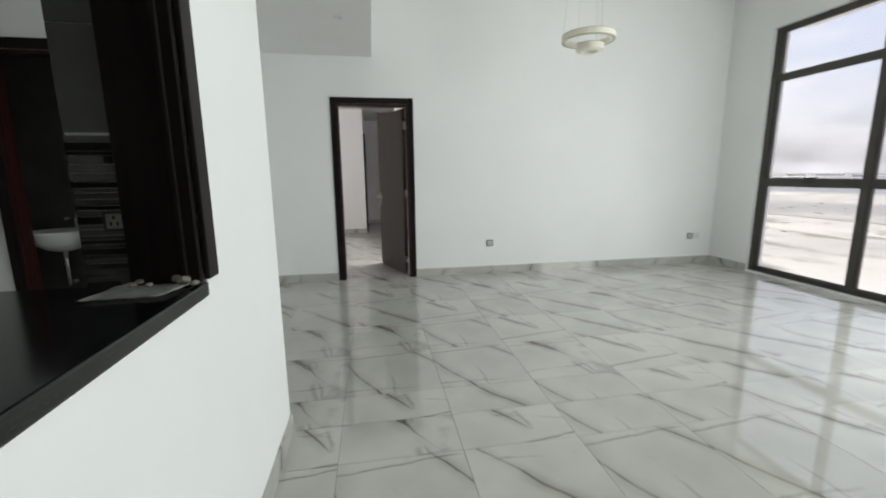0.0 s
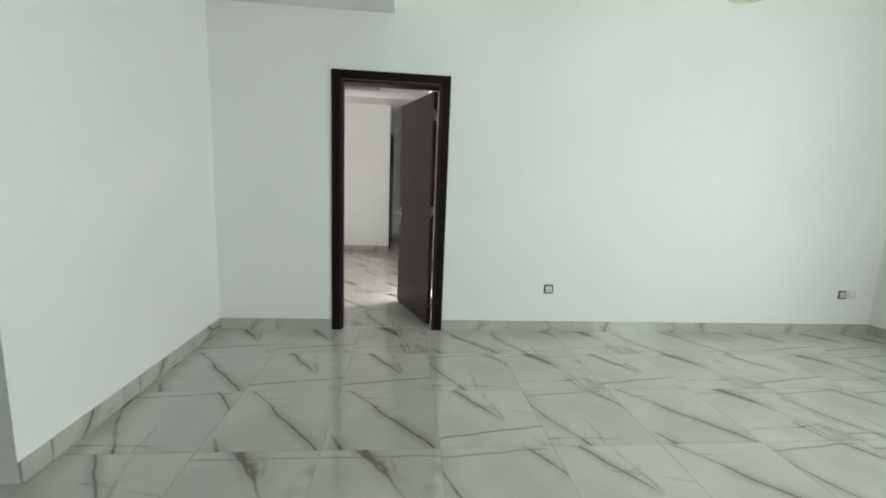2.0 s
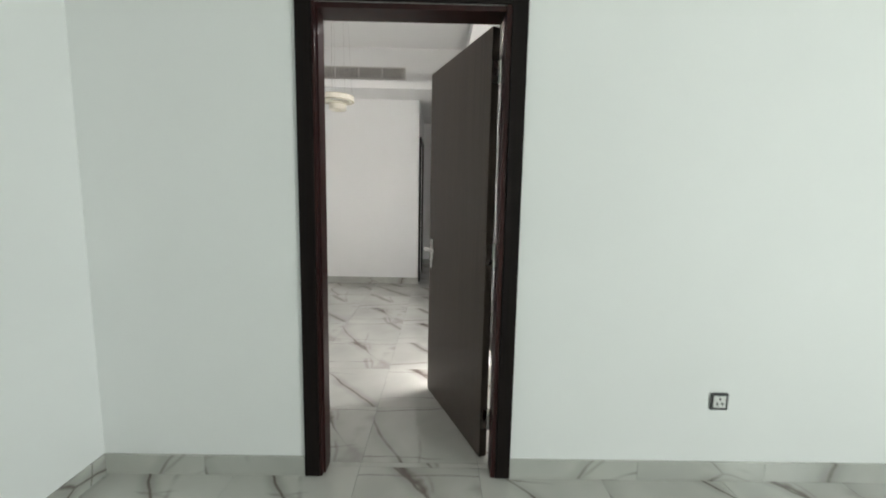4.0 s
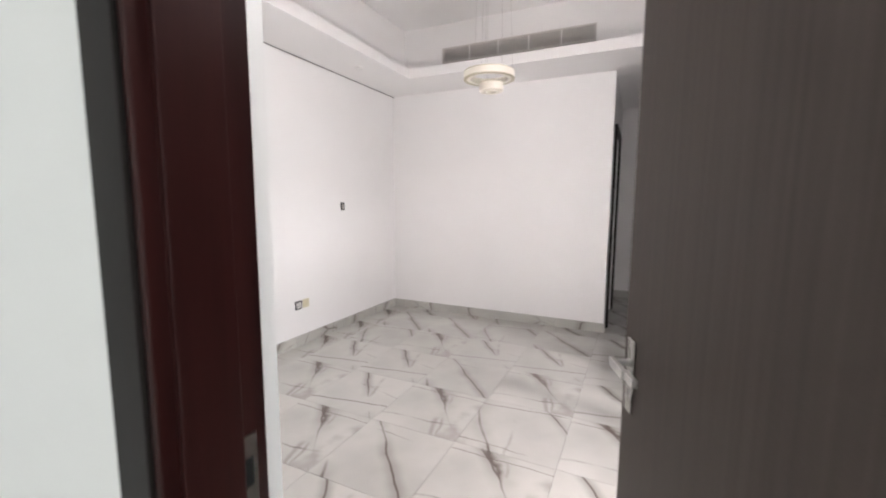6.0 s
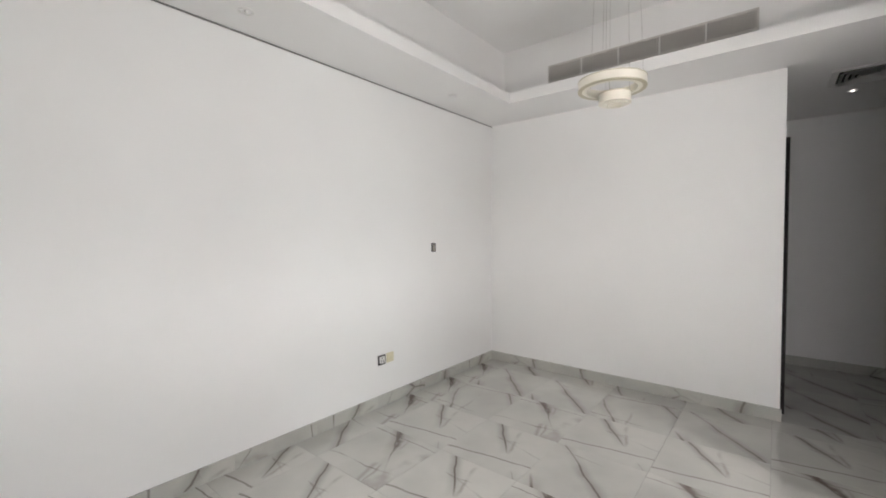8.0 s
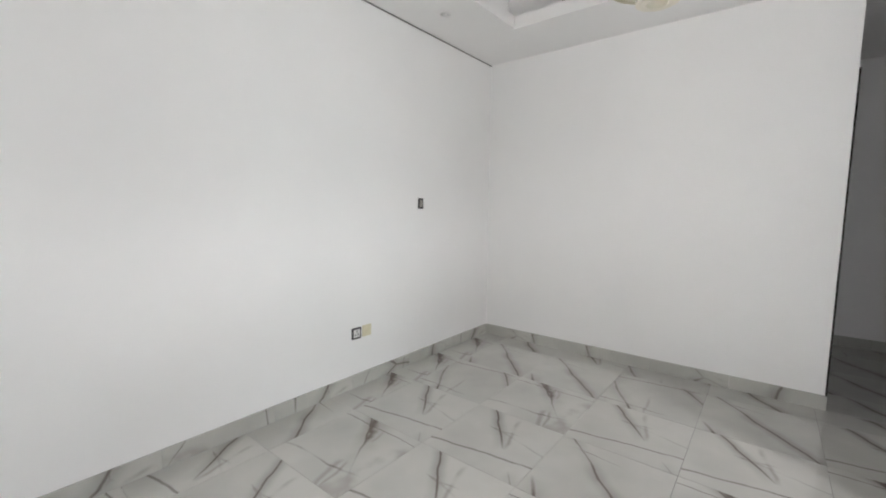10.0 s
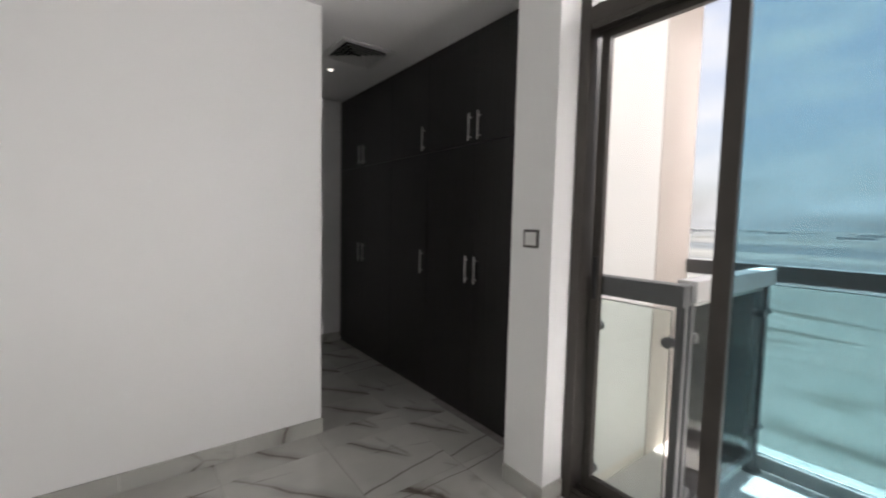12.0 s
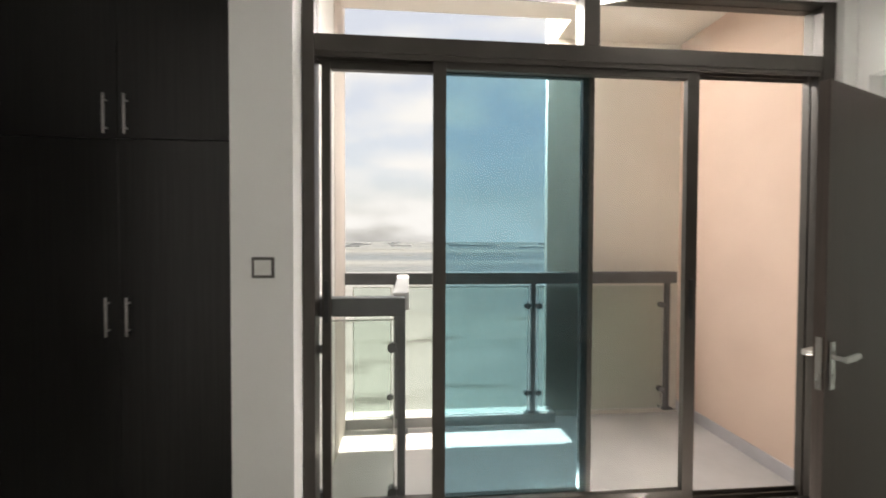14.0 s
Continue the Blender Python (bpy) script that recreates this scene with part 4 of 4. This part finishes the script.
def paper_and_rubble():
    rng = random.Random(4)
    z = HZ0 + 0.042
    bm = B()
    n = 14
    grid = [[None] * n for _ in range(n)]
    for i in range(n):
        for j in range(n):
            u, v = i / (n - 1), j / (n - 1)
            grid[i][j] = bm.verts.new((-0.655 + 0.185 * u + 0.03 * v, 1.20 + 0.19 * v + 0.01 * u, z + 0.003 + 0.006 * noise.noise((u * 4, v * 4, 1)) + 0.004))
    for i in range(n - 1):
        for j in range(n - 1):
            bm.faces.new((grid[i][j], grid[i + 1][j], grid[i + 1][j + 1], grid[i][j + 1]))
    bmesh.ops.solidify(bm, geom=bm.faces[:], thickness=0.0015)
    p = part("paper_sheet", bm, M_PAPER, smooth=True)
    tagged(p, "crumpled white paper sheet on the black counter", "paper")
    for k in range(7):
        bm = B()
        r = rng.uniform(0.009, 0.019)
        bmesh.ops.create_icosphere(bm, subdivisions=2, radius=r)
        for v in bm.verts:
            v.co *= 1 + 0.5 * noise.noise(v.co * 60 + Vector((k, 0, 0)))
            v.co.z *= 0.6
        q = part("debris_lump", bm, M_RUBBLE)
        q.location = (-0.565 + 0.09 * (k % 4) * 0.5 + rng.uniform(-0.02, 0.02), 1.30 + 0.05 * (k // 4) + rng.uniform(-0.02, 0.02), z + 0.012 + r * 0.45)
        tagged(q, "small crumbled lump of plaster debris on the paper", "debris", "debris on the counter")


paper_and_rubble()


def kitchen_tiles():
    """Large grey tiles above, thin mosaic strips below, on the short kitchen wall."""
    w = thing("tiled_splashback", "dark grey wall tiles over a mosaic strip splashback", "wall tiles", "", "structure")
    y = 2.02
    rng = random.Random(2)
    for i in range(3):
        for x0 in (-1.13,):
            bm = B()
            box(bm, x0, y - 0.009, 1.52 + i * 0.4, X_P2 - 0.004, y - 0.001, 1.52 + i * 0.4 + 0.397, 0.001)
            part("tile", bm, M_TILE_GREY, w)
    z = 0.6
    while z < 1.50:
        h = rng.choice((0.018, 0.026, 0.034))
        x = -1.13
        while x < X_P2 - 0.02:
            L = rng.uniform(0.12, 0.32)
            bm = B()
            box(bm, x, y - rng.uniform(0.009, 0.013), z, min(x + L, X_P2 - 0.004), y - 0.001, z + h - 0.002)
            part("mosaic_strip", bm, rng.choice((M_STRIP, M_TILE_GREY, M_DARK)), w)
            x += L + 0.002
        z += h


kitchen_tiles()
# the grey face carries the kitchen's shade in its colour
plate("wall_socket", pose(-0.99, 2.007, 1.17), "power socket on the mosaic splashback, its face coloured grey as in shade", "socket", M_BLACK, M_GREY, slots=UK, group="wall sockets")


def basin():
    b = thing("wash_basin", "small white ceramic wash basin with a chrome tap", "wash basin", at=pose(-2.46, 3.93, 0.07))
    bm = B()
    seg, rows = 28, [(0.20, 0.86), (0.205, 0.845), (0.18, 0.77), (0.11, 0.71), (0.05, 0.69)]
    loops = []
    for r, z in rows:
        loops.append([bm.verts.new((1.15 * r * math.cos(2 * math.pi * i / seg), r * math.sin(2 * math.pi * i / seg), z)) for i in range(seg)])
    inner = [(0.185, 0.862), (0.16, 0.79), (0.06, 0.74)]
    for r, z in inner:
        loops.insert(0, [bm.verts.new((1.15 * r * math.cos(2 * math.pi * i / seg), r * math.sin(2 * math.pi * i / seg), z)) for i in range(seg)])
    for p, q in zip(loops[:-1], loops[1:]):
        for i in range(seg):
            bm.faces.new((p[i], p[(i + 1) % seg], q[(i + 1) % seg], q[i]))
    bm.faces.new(loops[0])
    bm.faces.new(loops[-1])
    bmesh.ops.recalc_face_normals(bm, faces=bm.faces[:])
    part("bowl", bm, M_CERAMIC, b, smooth=True)
    bm = B()
    rod(bm, (0, 0, 0.70), (0, 0, 0.40), 0.017)
    rod(bm, (0, 0, 0.42), (0, 0.30, 0.42), 0.017)
    part("waste_pipe", bm, M_CHROME, b, smooth=True)
    bm = B()
    rod(bm, (0, 0.19, 0.86), (0, 0.19, 0.98), 0.018)
    rod(bm, (0, 0.19, 0.96), (0, 0.06, 0.945), 0.011)
    rod(bm, (0, 0.19, 0.98), (0.05, 0.19, 1.02), 0.007)
    part("tap", bm, M_CHROME, b, smooth=True)


basin()

# ---- outside ----
bm = B()
for v in ((-4000, -4000), (4000, -4000), (4000, 4000), (-4000, 4000)):
    bm.verts.new((v[0], v[1], 0))
bm.faces.new(bm.verts[:])
GZ = -16.0
ground = part("ground", bm, M_SAND)
ground.location = (0, 0, GZ)
tagged(ground, "pale flat desert sand with darker patches to the horizon", "ground", "", "structure")


def road(x0, y0, x1, y1, w):
    a, b = Vector((x0, y0, 0)), Vector((x1, y1, 0))
    s = (b - a).normalized().cross(Vector((0, 0, 1))) * w / 2
    bm = B()
    vs = [bm.verts.new(p) for p in (a - s, a + s, b + s, b - s)]
    ex = bmesh.ops.extrude_face_region(bm, geom=[bm.faces.new(vs)])
    bmesh.ops.translate(bm, verts=[g for g in ex["geom"] if isinstance(g, bmesh.types.BMVert)], vec=(0, 0, 0.12))
    bmesh.ops.recalc_face_normals(bm, faces=bm.faces[:])
    ob = part("road", bm, M_ROAD)
    ob.location = (0, 0, GZ + 0.02)
    tagged(ob, "grey asphalt road crossing the desert", "road", "", "structure")


road(190, -900, 150, 900, 9)
road(420, -1600, 560, 1600, 16)
road(60, -300, 900, 120, 6)


def far_town():
    """Low sheds, walls and scrub towards the horizon."""
    rng = random.Random(11)
    for k in range(60):
        d, a = rng.uniform(900, 2400), rng.uniform(-50, 50)
        x, y = d * math.cos(radians(a)), d * math.sin(radians(a))
        w, l, h = rng.uniform(8, 30), rng.uniform(15, 70), rng.uniform(2.5, 6)
        bm = B()
        box(bm, -w / 2, -l / 2, 0, w / 2, l / 2, h)
        hse = thing("far_shed", "low pale shed far off on the desert plain", "building", "far sheds", at=pose(x, y, GZ, 0, 0, rng.uniform(-20, 20)))
        part("wall", bm, M_FAR, hse)
        bm = B()
        box(bm, -w / 2 - 0.4, -l / 2 - 0.4, h, w / 2 + 0.4, l / 2 + 0.4, h + 0.5)
        part("roof", bm, M_FAR, hse)
    bm = B()
    for k in range(1500):
        d, a = rng.uniform(90, 900), rng.uniform(-60, 60)
        x, y = d * math.cos(radians(a)), d * math.sin(radians(a))
        s = rng.uniform(0.25, 0.7) * (1 + d / 350)
        if noise.noise((x * 0.012, y * 0.006, 3)) < 0.05:
            continue
        m = Matrix.Translation((x, y, GZ + s * 0.08)) @ Matrix.Diagonal((s * rng.uniform(0.7, 1.6), s * rng.uniform(0.7, 2.2), s * 0.28, 1))
        bmesh.ops.create_icosphere(bm, subdivisions=1, radius=1, matrix=m)
    sc = part("scrub", bm, M_SCRUB)
    tagged(sc, "scattered dark desert scrub", "scrub", "", "stuff")


far_town()

# ---- floor tiles ----
T = 0.607
TX, TY = -0.165, 2.527


def floor_tiles(x0, y0, x1, y1):
    """Square tiles laid on one grid, cut at the room's edges."""
    cache = {}
    i0, i1 = math.floor((x0 - TX) / T), math.ceil((x1 - TX) / T)
    j0, j1 = math.floor((y0 - TY) / T), math.ceil((y1 - TY) / T)
    for i in range(i0, i1):
        for j in range(j0, j1):
            a, b = max(x0, TX + i * T), min(x1, TX + (i + 1) * T)
            c, d = max(y0, TY + j * T), min(y1, TY + (j + 1) * T)
            if b - a < 0.02 or d - c < 0.02:
                continue
            key = (round(b - a, 3), round(d - c, 3))
            if key not in cache:
                w, h = (b - a) / 2 - 0.0011, (d - c) / 2 - 0.0011
                bm = B()
                box(bm, -w, -h, -0.004, w, h, 0)
                cache[key] = mesh_of("tile", bm, M_TILE)
            ob = new("tile", cache[key])
            ob.location = ((a + b) / 2, (c + d) / 2, 0)
            ob.parent = FLOOR


floor_tiles(X_P, -0.55, X_E, Y_P)
floor_tiles(X_W, Y_P, X_E, Y_N + 0.1)
floor_tiles(BX_W, Y_N + 0.1, 0.80, BY_N)
floor_tiles(BX_C, BY_N, X_WARD + 0.02, Y_END)
bm = B()
box(bm, X_K, Y_S, -0.004, X_P, Y_P, 0)
box(bm, X_K, Y_P, -0.004, X_W, 4.9, 0)
box(bm, X_P, Y_S, -0.004, X_E, -0.55, 0)
rest = part("far_tiles", bm, M_TILE, FLOOR)
rest["kind"] = "stuff"
